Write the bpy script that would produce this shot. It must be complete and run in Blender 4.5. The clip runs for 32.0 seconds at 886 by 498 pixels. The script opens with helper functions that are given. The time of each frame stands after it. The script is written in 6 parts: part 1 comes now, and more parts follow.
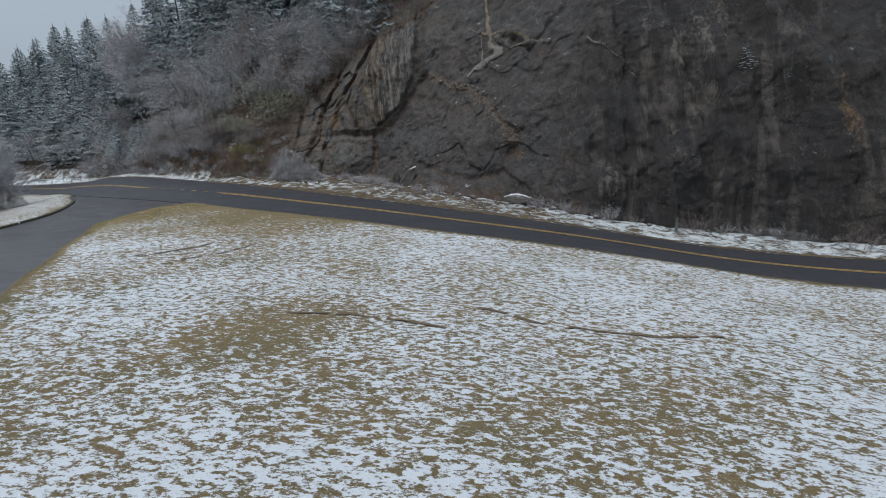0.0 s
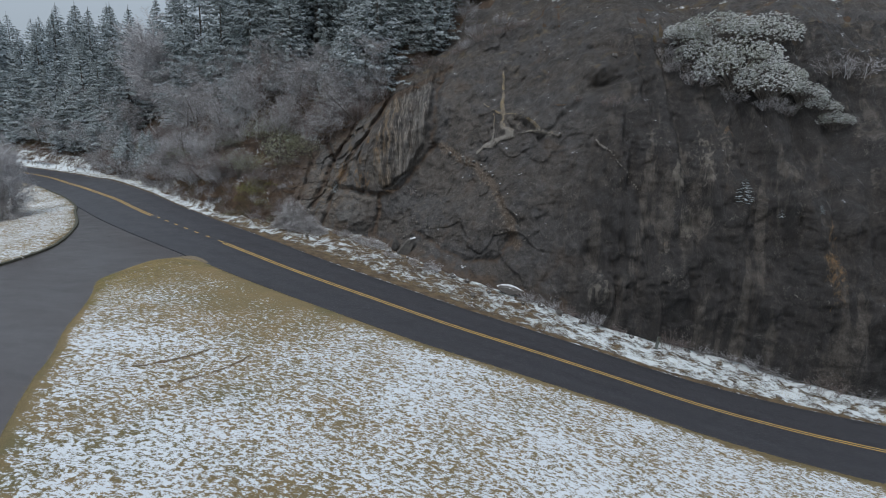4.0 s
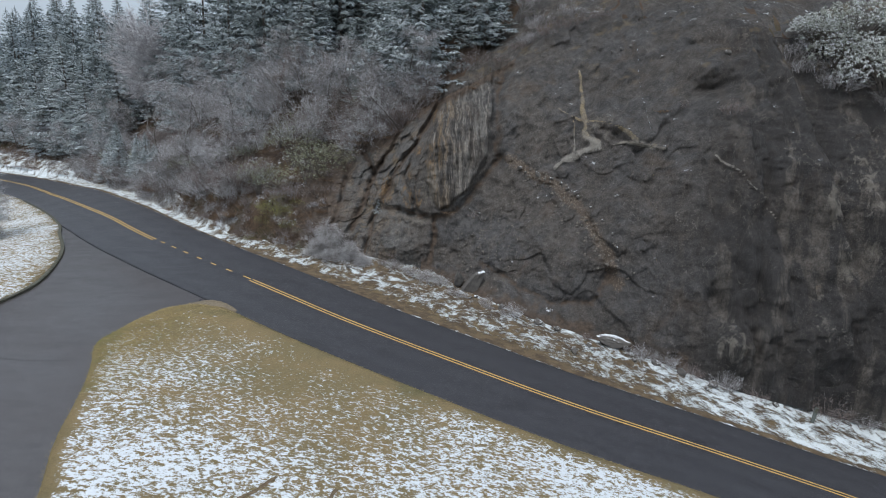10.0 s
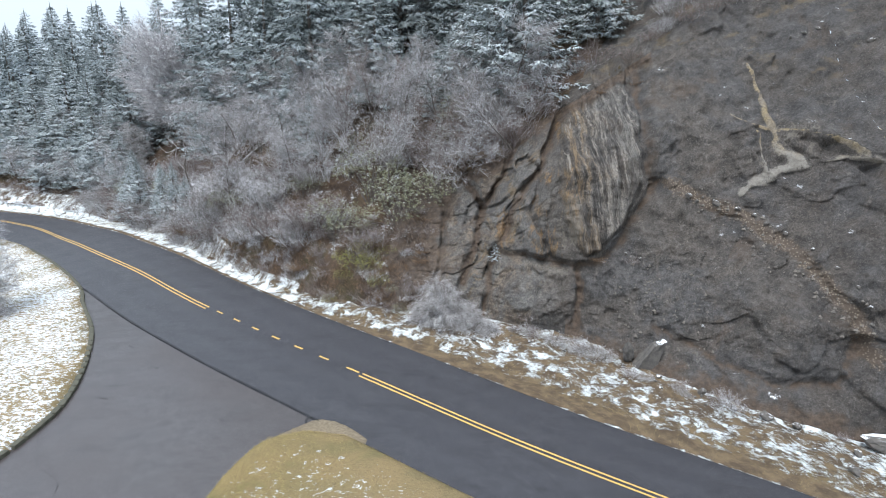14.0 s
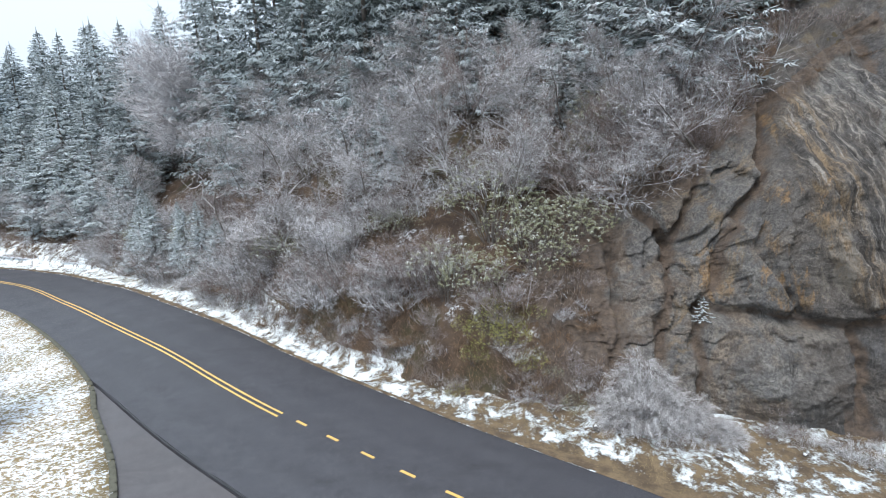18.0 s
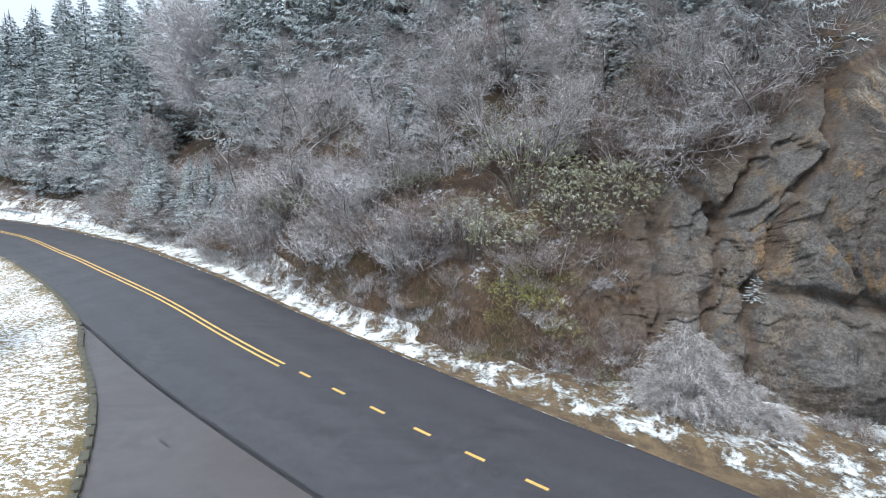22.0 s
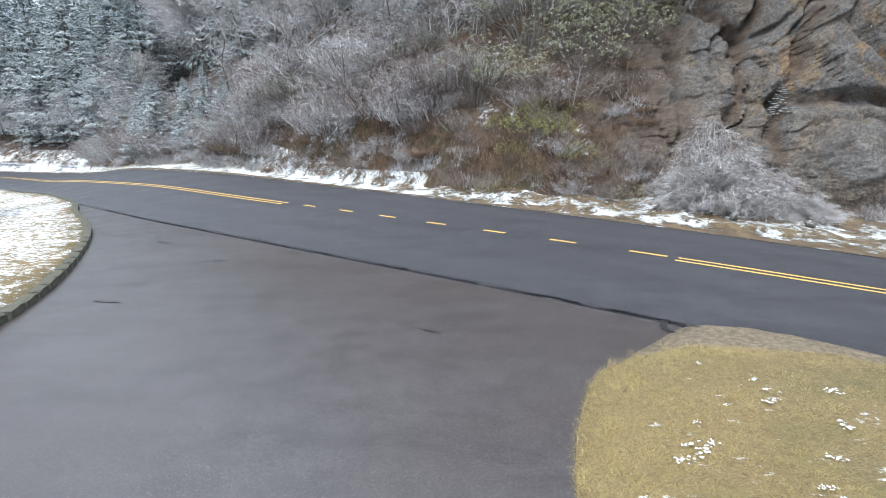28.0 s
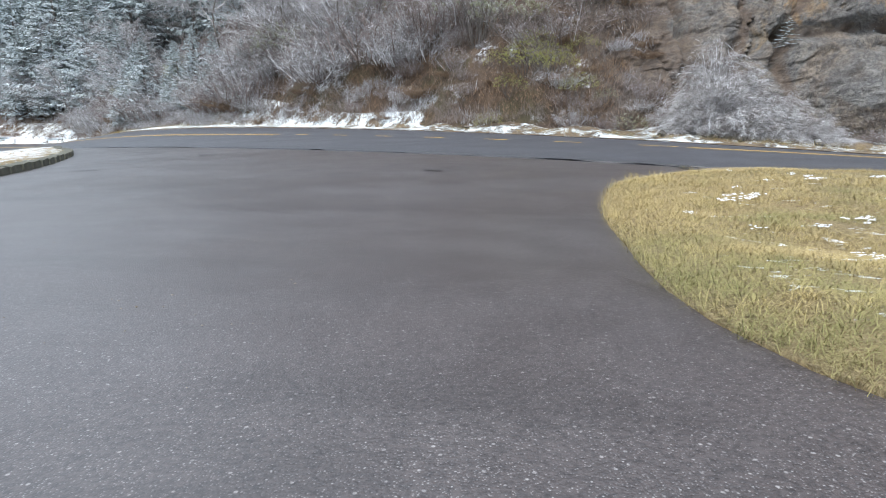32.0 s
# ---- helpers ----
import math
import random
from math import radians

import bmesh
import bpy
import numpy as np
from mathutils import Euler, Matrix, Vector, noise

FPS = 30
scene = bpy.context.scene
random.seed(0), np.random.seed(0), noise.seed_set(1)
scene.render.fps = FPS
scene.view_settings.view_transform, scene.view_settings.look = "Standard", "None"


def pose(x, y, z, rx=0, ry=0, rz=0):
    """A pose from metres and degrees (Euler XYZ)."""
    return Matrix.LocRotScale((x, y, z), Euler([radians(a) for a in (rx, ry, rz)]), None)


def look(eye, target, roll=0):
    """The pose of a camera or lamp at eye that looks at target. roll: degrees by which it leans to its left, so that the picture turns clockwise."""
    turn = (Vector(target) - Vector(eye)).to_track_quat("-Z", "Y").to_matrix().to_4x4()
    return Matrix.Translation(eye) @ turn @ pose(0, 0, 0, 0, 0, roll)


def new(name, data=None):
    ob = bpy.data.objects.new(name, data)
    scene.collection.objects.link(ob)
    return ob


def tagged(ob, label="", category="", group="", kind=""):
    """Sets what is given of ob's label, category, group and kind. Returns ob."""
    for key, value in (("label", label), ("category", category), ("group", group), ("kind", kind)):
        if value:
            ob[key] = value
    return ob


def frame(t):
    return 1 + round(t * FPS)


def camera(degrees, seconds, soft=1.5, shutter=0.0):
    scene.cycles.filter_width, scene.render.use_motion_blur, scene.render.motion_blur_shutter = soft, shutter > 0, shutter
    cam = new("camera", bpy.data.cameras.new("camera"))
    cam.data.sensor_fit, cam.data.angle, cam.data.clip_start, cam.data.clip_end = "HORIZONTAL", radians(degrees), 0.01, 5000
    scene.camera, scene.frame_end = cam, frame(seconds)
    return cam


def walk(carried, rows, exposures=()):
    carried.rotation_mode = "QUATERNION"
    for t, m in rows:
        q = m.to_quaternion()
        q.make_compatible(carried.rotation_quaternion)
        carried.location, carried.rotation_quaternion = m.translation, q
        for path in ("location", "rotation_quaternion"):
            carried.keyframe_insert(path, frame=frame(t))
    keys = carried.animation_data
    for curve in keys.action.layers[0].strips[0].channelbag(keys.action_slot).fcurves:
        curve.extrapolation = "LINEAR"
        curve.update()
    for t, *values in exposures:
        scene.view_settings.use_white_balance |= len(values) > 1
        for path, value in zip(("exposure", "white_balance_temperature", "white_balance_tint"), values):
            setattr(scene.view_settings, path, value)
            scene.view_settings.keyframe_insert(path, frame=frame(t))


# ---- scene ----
cam = camera(76, 32.0, soft=1.0)
PATH = [
    (0, (30.895, -51.618, 5.806), (30.059, -41.964, 3.336), -4.41),
    (0.5, (31.087, -51.524, 6.655), (30.401, -41.915, 3.972), 2.64),
    (1, (31.137, -51.468, 7.619), (30.321, -41.818, 5.127), -0.70),
    (1.5, (31.120, -51.464, 8.490), (30.242, -41.853, 5.874), -1.74),
    (2, (31.208, -51.449, 9.471), (30.300, -41.888, 6.684), -0.88),
    (2.5, (31.178, -51.262, 10.074), (30.493, -41.587, 7.643), 1.86),
    (3, (31.000, -51.182, 10.690), (30.242, -41.540, 8.147), 0.36),
    (3.5, (30.968, -51.170, 11.547), (30.302, -41.524, 8.996), 2.37),
    (5.5, (31.009, -50.953, 12.647), (30.244, -41.368, 9.903), 2.93),
    (6, (30.974, -50.782, 12.618), (30.327, -41.182, 9.894), 3.20),
    (6.5, (30.910, -50.326, 13.167), (30.229, -40.763, 10.325), 5.57),
    (7, (30.261, -49.933, 12.747), (29.574, -40.351, 9.971), 5.76),
    (7.5, (29.531, -49.000, 12.911), (28.927, -39.450, 10.008), 2.29),
    (8, (28.667, -47.859, 12.519), (28.178, -38.294, 9.643), 2.65),
    (8.5, (27.634, -46.730, 12.283), (27.195, -37.162, 9.409), 2.97),
    (9, (26.511, -45.465, 12.255), (25.964, -35.912, 9.349), 1.69),
    (9.5, (25.573, -44.297, 12.058), (25.130, -34.764, 9.069), 2.71),
    (10, (24.289, -43.081, 12.041), (23.842, -33.426, 9.476), 3.27),
    (10.5, (23.348, -41.995, 11.903), (22.955, -32.364, 9.242), 3.39),
    (11, (22.461, -40.760, 11.403), (22.180, -31.087, 8.885), 4.30),
    (11.5, (20.920, -39.683, 11.802), (20.461, -30.055, 9.140), 2.08),
    (12, (19.955, -38.445, 11.958), (19.591, -28.812, 9.299), 4.26),
    (12.5, (18.982, -36.854, 11.991), (18.649, -27.167, 9.532), 3.10),
    (13, (18.100, -35.719, 12.108), (17.694, -26.053, 9.578), 3.98),
    (13.5, (17.053, -34.597, 12.379), (16.653, -24.980, 9.668), 2.03),
    (14, (15.762, -33.370, 12.567), (15.322, -23.719, 9.987), 0.45),
    (14.5, (14.866, -32.072, 12.498), (14.443, -22.414, 9.939), 2.31),
    (16.5, (11.004, -26.437, 11.873), (10.642, -16.747, 9.429), 3.18),
    (17, (10.085, -25.408, 12.054), (9.727, -15.704, 9.666), 2.28),
    (17.5, (8.917, -23.988, 11.648), (8.563, -14.231, 9.488), -0.64),
    (18, (8.165, -22.972, 11.807), (7.761, -13.247, 9.515), -2.85),
    (18.5, (7.581, -22.375, 11.894), (7.276, -12.597, 9.822), -1.16),
    (19, (7.163, -21.958, 12.214), (6.879, -12.159, 10.237), -1.71),
    (19.5, (7.058, -21.659, 12.239), (6.812, -11.904, 10.053), 0.89),
    (20, (7.106, -21.261, 12.591), (6.793, -11.569, 10.149), 1.03),
    (20.5, (6.717, -21.470, 12.076), (6.433, -11.697, 9.976), 0.75),
    (21, (6.574, -21.527, 11.382), (6.177, -11.806, 9.067), -2.04),
    (21.5, (6.604, -21.562, 10.582), (6.199, -11.785, 8.517), -0.66),
    (22, (7.124, -21.632, 9.149), (6.656, -11.866, 7.054), 2.01),
    (22.5, (7.085, -21.745, 8.494), (6.571, -11.929, 6.654), 0.80),
    (23, (7.337, -21.774, 8.061), (6.757, -12.010, 5.979), -0.69),
    (23.5, (7.328, -21.766, 7.410), (6.738, -12.003, 5.330), -0.89),
    (24, (7.335, -21.768, 6.784), (6.763, -12.014, 4.656), -0.96),
    (24.5, (7.339, -21.743, 6.220), (6.797, -11.985, 4.101), 0.02),
    (25, (7.350, -21.706, 5.634), (6.826, -11.961, 3.453), 0.54),
    (25.5, (7.238, -21.736, 5.145), (6.675, -11.999, 2.938), 0.17),
    (27.5, (6.983, -21.821, 3.761), (6.513, -12.075, 1.572), 0.15),
    (28, (6.938, -21.887, 3.390), (6.448, -12.158, 1.128), -0.18),
    (28.5, (6.842, -21.918, 3.056), (6.373, -12.236, 0.597), -0.83),
    (29, (6.833, -21.942, 2.732), (6.387, -12.205, 0.499), -0.28),
    (29.5, (6.827, -21.907, 2.397), (6.392, -12.153, 0.236), 0.10),
    (30, (6.805, -21.883, 2.082), (6.359, -12.199, -0.371), 0.34),
    (30.5, (6.792, -21.848, 1.827), (6.380, -12.111, -0.412), -0.53),
    (31, (6.790, -21.822, 1.575), (6.389, -12.082, -0.657), 0.33),
    (31.5, (6.784, -21.808, 1.348), (6.402, -12.078, -0.927), 0.23),
    (32, (6.776, -21.801, 1.141), (6.432, -12.070, -1.137), 0.43),
]
walk(cam, [(t, look(eye, target, roll)) for t, eye, target, roll in PATH],
     [(0, -0.46), (3, -0.44), (6, -0.32), (9, -0.24), (10.5, 0.12), (12, 0.6), (13, 0.75), (17, 0.82), (21, 0.78), (25, 0.9), (28, 1.06), (32, 1.12)])

# ---- light ----
world = bpy.data.worlds.new("overcast")
scene.world = world
world.use_nodes = True
wn, wl = world.node_tree.nodes, world.node_tree.links
sky = wn.new("ShaderNodeTexSky")
sky.sky_type, sky.sun_disc = "NISHITA", False
sky.sun_elevation, sky.sun_rotation = radians(65), radians(200)
sky.air_density, sky.dust_density = 1.0, 4.0
cloud = wn.new("ShaderNodeMix")
cloud.data_type = "RGBA"
cloud.inputs["Factor"].default_value = 0.85
cloud.inputs["B"].default_value = (7.05, 8.3, 9.68, 1)
wl.new(sky.outputs["Color"], cloud.inputs["A"])
# an overcast sky is brighter overhead than along the horizon
way, split, rise, shade = wn.new("ShaderNodeTexCoord"), wn.new("ShaderNodeSeparateXYZ"), wn.new("ShaderNodeMapRange"), wn.new("ShaderNodeVectorMath")
wl.new(way.outputs["Generated"], split.inputs[0])
wl.new(split.outputs[2], rise.inputs[0])
rise.inputs[3].default_value, rise.inputs[4].default_value = 0.78, 1.38
shade.operation = "SCALE"
wl.new(cloud.outputs["Result"], shade.inputs[0])
wl.new(rise.outputs[0], shade.inputs["Scale"])
wl.new(shade.outputs[0], wn["Background"].inputs["Color"])
wn["Background"].inputs["Strength"].default_value = 0.096
sun = new("sun", bpy.data.lights.new("sun", "SUN"))
sun.data.energy, sun.data.angle, sun.data.color = 1.5, radians(25), (1.0, 0.98, 0.95)
sun.matrix_world = look((-4, -30, 80), (10, 0, 0))

# ---- materials ----
class Nodes:
    """Short hand for building a node material."""

    def __init__(self, name, rough=0.8):
        self.m = bpy.data.materials.new(name)
        self.m.use_nodes = True
        self.t = self.m.node_tree
        self.b = self.t.nodes["Principled BSDF"]
        self.b.inputs["Roughness"].default_value = rough
        self.co = self.t.nodes.new("ShaderNodeTexCoord").outputs["Object"]

    def put(self, value, socket):
        if isinstance(value, bpy.types.NodeSocket):
            self.t.links.new(value, socket)
        elif isinstance(value, (tuple, list)) and len(value) == 3 and socket.type == "RGBA":
            socket.default_value = (*value, 1)
        else:
            socket.default_value = value

    def scaled(self, sx, sy, sz, rx=0, ry=0, rz=0):
        n = self.t.nodes.new("ShaderNodeMapping")
        self.t.links.new(self.co, n.inputs["Vector"])
        n.inputs["Scale"].default_value = (sx, sy, sz)
        n.inputs["Rotation"].default_value = (radians(rx), radians(ry), radians(rz))
        return n.outputs["Vector"]

    def noise(self, scale, detail=4, rough=0.6, vec=None, warp=0.0):
        n = self.t.nodes.new("ShaderNodeTexNoise")
        self.t.links.new(vec or self.co, n.inputs["Vector"])
        for k, v in (("Scale", scale), ("Detail", detail), ("Roughness", rough), ("Distortion", warp)):
            n.inputs[k].default_value = v
        return n.outputs["Fac"]

    def cells(self, scale, vec=None, feature="F1"):
        n = self.t.nodes.new("ShaderNodeTexVoronoi")
        n.feature = feature
        self.t.links.new(vec or self.co, n.inputs["Vector"])
        n.inputs["Scale"].default_value = scale
        return n.outputs["Distance"]

    def ramp(self, fac, a, b, lo=0.0, hi=1.0):
        n = self.t.nodes.new("ShaderNodeMapRange")
        n.interpolation_type = "SMOOTHSTEP"
        for k, v in ((0, fac), (1, a), (2, b), (3, lo), (4, hi)):
            self.put(v, n.inputs[k])
        return n.outputs[0]

    def mix(self, fac, a, b, kind="MIX"):
        n = self.t.nodes.new("ShaderNodeMix")
        n.data_type, n.blend_type = "RGBA", kind
        self.put(fac, n.inputs["Factor"]), self.put(a, n.inputs["A"]), self.put(b, n.inputs["B"])
        return n.outputs["Result"]

    def sum(self, op, a, b=0.0):
        n = self.t.nodes.new("ShaderNodeMath")
        n.operation, n.use_clamp = op, op in ("ADD", "SUBTRACT")
        self.put(a, n.inputs[0]), self.put(b, n.inputs[1])
        return n.outputs[0]

    def raw(self, op, a, b=0.0):
        n = self.t.nodes.new("ShaderNodeMath")
        n.operation = op
        self.put(a, n.inputs[0]), self.put(b, n.inputs[1])
        return n.outputs[0]

    def axis(self, k):
        n = self.t.nodes.new("ShaderNodeSeparateXYZ")
        self.t.links.new(self.co, n.inputs[0])
        return n.outputs[k]

    def up(self):
        g, n = self.t.nodes.new("ShaderNodeNewGeometry"), self.t.nodes.new("ShaderNodeSeparateXYZ")
        self.t.links.new(g.outputs["Normal"], n.inputs[0])
        return n.outputs[2]

    def vector(self, a, b, c):
        n = self.t.nodes.new("ShaderNodeCombineXYZ")
        self.put(a, n.inputs[0]), self.put(b, n.inputs[1]), self.put(c, n.inputs[2])
        return n.outputs[0]

    def attr(self, name):
        n = self.t.nodes.new("ShaderNodeAttribute")
        n.attribute_name = name
        return n.outputs["Fac"]

    def each(self, island=False):
        if island:
            return self.t.nodes.new("ShaderNodeNewGeometry").outputs["Random Per Island"]
        return self.t.nodes.new("ShaderNodeObjectInfo").outputs["Random"]

    def done(self, color, rough=None, bump=None, strength=0.4, dist=0.05):
        self.put(color, self.b.inputs["Base Color"])
        if rough is not None:
            self.put(rough, self.b.inputs["Roughness"])
        if bump is not None:
            n = self.t.nodes.new("ShaderNodeBump")
            n.inputs["Strength"].default_value, n.inputs["Distance"].default_value = strength, dist
            self.put(bump, n.inputs["Height"])
            self.t.links.new(n.outputs["Normal"], self.b.inputs["Normal"])
        return self.m


SNOW = (0.80, 0.83, 0.87)


def rock_material():
    """Weathered gneiss; the attributes say where layers, pale faces, rust, gravel and wet black staining lie."""
    n = Nodes("weathered_gneiss")
    big, mid, fine = n.noise(0.26, 5, 0.6, warp=0.8), n.noise(1.5, 6, 0.68), n.noise(10, 5, 0.72)
    streak = n.noise(1.0, 6, 0.65, n.scaled(1.15, 1.15, 0.13), 0.7)
    slab, pale, rust, gravel, wet = (n.attr(k) for k in ("slab", "pale", "rust", "gravel", "wet"))
    vein = n.raw("SUBTRACT", n.attr("vein"), n.ramp(n.noise(1.1, 4, 0.6), 0.46, 0.60, 0.0, 0.22))
    # ground mass: brown-grey and blue-grey fields with lighter scuffs
    c = n.mix(n.ramp(mid, 0.32, 0.70), (0.052, 0.045, 0.040), (0.130, 0.113, 0.100))
    c = n.mix(n.ramp(big, 0.44, 0.58, 0, 0.75), c, n.mix(n.ramp(mid, 0.35, 0.65), (0.054, 0.053, 0.056), (0.106, 0.104, 0.106)))
    c = n.mix(n.ramp(n.noise(0.33, 5, 0.65, warp=1.0), 0.54, 0.68, 0, 0.75), c, n.mix(n.ramp(fine, 0.35, 0.65), (0.068, 0.048, 0.036), (0.152, 0.112, 0.084)))
    scuff = n.noise(2.6, 7, 0.78, n.scaled(1.3, 1, 0.55, 0, 32, 0), 0.5)
    c = n.mix(n.ramp(scuff, 0.54, 0.70, 0, 0.75), c, (0.225, 0.203, 0.180))
    # upright pale streaks also put lit rib edges into the colour
    c = n.mix(n.ramp(streak, 0.57, 0.70, 0, 0.45), c, (0.175, 0.152, 0.130))
    # the bare face beyond the gully is toned darker, with black fields
    c = n.mix(n.ramp(n.raw("ADD", n.axis(0), n.raw("MULTIPLY", big, 5.0)), 29.5, 35.0, 0, 0.30), c, (0.032, 0.027, 0.026))
    field = n.noise(0.20, 4, 0.55, n.scaled(1.3, 1, 0.8), 0.8)
    c = n.mix(n.sum("MULTIPLY", wet, n.ramp(field, 0.47, 0.60, 0, 0.8)), c, (0.022, 0.019, 0.019))
    # black wet staining in columns on the upright wall, also standing in for rib shade
    c = n.mix(n.sum("MULTIPLY", wet, n.ramp(streak, 0.60, 0.44, 0.40, 0.95)), c, (0.020, 0.017, 0.017))
    # pale columns put the look of lit ribs into the colour
    column = n.noise(1.0, 5, 0.65, n.scaled(0.8, 0.3, 0.06), 0.6)
    c = n.mix(n.sum("MULTIPLY", n.sum("MULTIPLY", n.ramp(column, 0.53, 0.61, 0, 0.75), wet), n.ramp(mid, 0.35, 0.6, 0.2, 1.0)), c, (0.145, 0.125, 0.107))
    # bent layers of the slab, tan on one side and grey on the other
    bend = n.raw("MULTIPLY", n.raw("SUBTRACT", n.noise(0.34, 5, 0.6), 0.5), 1.1)
    lean = n.raw("ADD", n.raw("ADD", n.axis(0), n.raw("MULTIPLY", n.axis(2), 0.10)), bend)
    layer = n.noise(1.0, 5, 0.70, n.vector(n.raw("MULTIPLY", lean, 2.3), n.raw("MULTIPLY", n.axis(1), 0.4), n.raw("MULTIPLY", n.axis(2), 0.13)), 0.12)
    thin = n.noise(1.0, 4, 0.70, n.vector(n.raw("MULTIPLY", lean, 6.5), n.raw("MULTIPLY", n.axis(1), 0.6), n.raw("MULTIPLY", n.axis(2), 0.24)), 0.15)
    tan = n.mix(n.ramp(n.raw("ADD", n.axis(0), n.raw("MULTIPLY", big, 5.0)), 26.2, 24.0), (0.215, 0.205, 0.190), (0.31, 0.220, 0.130))
    c = n.mix(n.sum("MULTIPLY", slab, n.ramp(layer, 0.46, 0.60, 0.05, 0.85)), c, tan)
    c = n.mix(n.sum("MULTIPLY", slab, n.ramp(layer, 0.46, 0.38, 0, 0.8)), c, (0.040, 0.036, 0.034))
    c = n.mix(n.sum("MULTIPLY", slab, n.ramp(thin, 0.53, 0.64, 0, 0.75)), c, (0.37, 0.335, 0.295))
    c = n.mix(n.sum("MULTIPLY", slab, n.ramp(thin, 0.47, 0.36, 0, 0.8)), c, (0.038, 0.033, 0.030))
    # blue-grey broken face with rust
    left = n.ramp(n.raw("ADD", n.axis(0), n.raw("MULTIPLY", big, 3.0)), 22.6, 20.4)
    c = n.mix(n.sum("MULTIPLY", left, n.ramp(n.noise(0.8, 4), 0.36, 0.56, 0.15, 0.8)), c, n.mix(n.ramp(n.noise(3.2, 6, 0.7), 0.38, 0.64), (0.130, 0.127, 0.126), (0.225, 0.212, 0.195)))
    c = n.mix(n.sum("MULTIPLY", left, n.ramp(n.noise(0.55, 6, 0.68, warp=0.8), 0.46, 0.62, 0, 0.75)), c, n.mix(n.ramp(n.noise(4.0, 6, 0.7), 0.38, 0.64), (0.115, 0.082, 0.058), (0.245, 0.190, 0.138)))
    blot = n.noise(0.7, 5, 0.65, n.scaled(1, 1, 0.6, 0, 35, 0), 1.0)
    c = n.mix(n.sum("MULTIPLY", left, n.ramp(blot, 0.57, 0.68, 0, 0.65)), c, (0.23, 0.160, 0.085))
    loose = n.raw("MULTIPLY", n.raw("SUBTRACT", n.noise(1.0, 6, 0.74, n.scaled(2.6, 2, 0.9, 0, 18, 0), 0.8), 0.5), 3.2)
    ragged = n.raw("MULTIPLY", n.raw("SUBTRACT", n.noise(2.4, 6, 0.74, warp=0.6), 0.5), 1.6)
    c = n.mix(n.ramp(n.raw("ADD", pale, loose), 0.55, 0.95, 0, 0.75), c, n.mix(n.ramp(fine, 0.3, 0.7), (0.150, 0.134, 0.115), (0.30, 0.270, 0.230)))
    c = n.mix(n.ramp(n.raw("ADD", rust, loose), 0.60, 1.10, 0, 0.8), c, n.mix(n.ramp(mid, 0.35, 0.65), (0.30, 0.170, 0.066), (0.20, 0.140, 0.078)))
    c = n.mix(n.ramp(n.raw("ADD", vein, n.raw("MULTIPLY", ragged, 0.40)), 0.50, 0.74, 0, 0.85), c, n.mix(n.ramp(n.raw("ADD", n.axis(2), ragged), 9.6, 10.8, 0, 0.85), n.mix(n.ramp(fine, 0.3, 0.7), (0.24, 0.225, 0.20), (0.42, 0.39, 0.345)), n.mix(n.ramp(mid, 0.35, 0.65), (0.42, 0.32, 0.165), (0.26, 0.21, 0.15))))
    # a few thin quartz threads
    thread = n.sum("MULTIPLY", n.ramp(n.raw("ABSOLUTE", n.raw("SUBTRACT", n.noise(0.6, 5, 0.6, warp=1.6), 0.5)), 0.006, 0.0), n.ramp(n.noise(0.5, 3), 0.5, 0.62, 0, 0.7))
    c = n.mix(thread, c, (0.33, 0.305, 0.27))
    c = n.mix(n.ramp(fine, 0.36, 0.64, 0, 0.85), c, (0.40, 0.38, 0.365), "MULTIPLY")
    c = n.mix(n.ramp(n.noise(30, 4, 0.75), 0.56, 0.68, 0, 0.6), c, (0.28, 0.255, 0.23))
    for size, low in ((0.42, 0.006), (1.2, 0.009), (3.0, 0.012)):
        line_ = n.ramp(n.raw("ABSOLUTE", n.raw("SUBTRACT", n.noise(size, 5, 0.6, n.scaled(1.2, 1, 0.75, 0, 25, 0), 0.9), 0.5)), low, 0.001, 0, 0.75)
        c = n.mix(n.sum("MULTIPLY", line_, n.ramp(n.noise(0.8, 3), 0.42, 0.6)), c, (0.020, 0.018, 0.017))
    stones = n.cells(9, feature="F1")
    bed = n.mix(n.ramp(stones, 0.1, 0.5), (0.25, 0.205, 0.155), (0.085, 0.062, 0.046))
    c = n.mix(n.ramp(n.raw("ADD", gravel, ragged), 0.35, 0.75, 0, 0.9), c, bed)
    earth = n.ramp(n.raw("ADD", n.attr("soil"), n.raw("MULTIPLY", n.raw("SUBTRACT", n.noise(2.2, 6, 0.7), 0.5), 0.7)), 0.30, 0.62, 0, 0.9)
    c = n.mix(earth, c, n.mix(n.ramp(n.noise(5, 5, 0.7), 0.35, 0.65), (0.054, 0.037, 0.028), (0.118, 0.083, 0.058)))
    moss = n.sum("MULTIPLY", n.sum("MULTIPLY", n.ramp(n.axis(2), 12.5, 15.0), n.ramp(n.up(), 0.35, 0.75)), n.ramp(n.noise(0.7, 5, 0.6), 0.56, 0.68))
    c = n.mix(n.sum("MULTIPLY", moss, 0.6), c, (0.125, 0.090, 0.045))
    snow = n.sum("MULTIPLY", n.sum("MULTIPLY", n.ramp(n.axis(0), 26.0, 28.0), n.ramp(n.up(), 0.70, 0.88)), n.ramp(n.noise(0.9, 7, 0.75), 0.60, 0.66))
    c = n.mix(snow, c, SNOW)
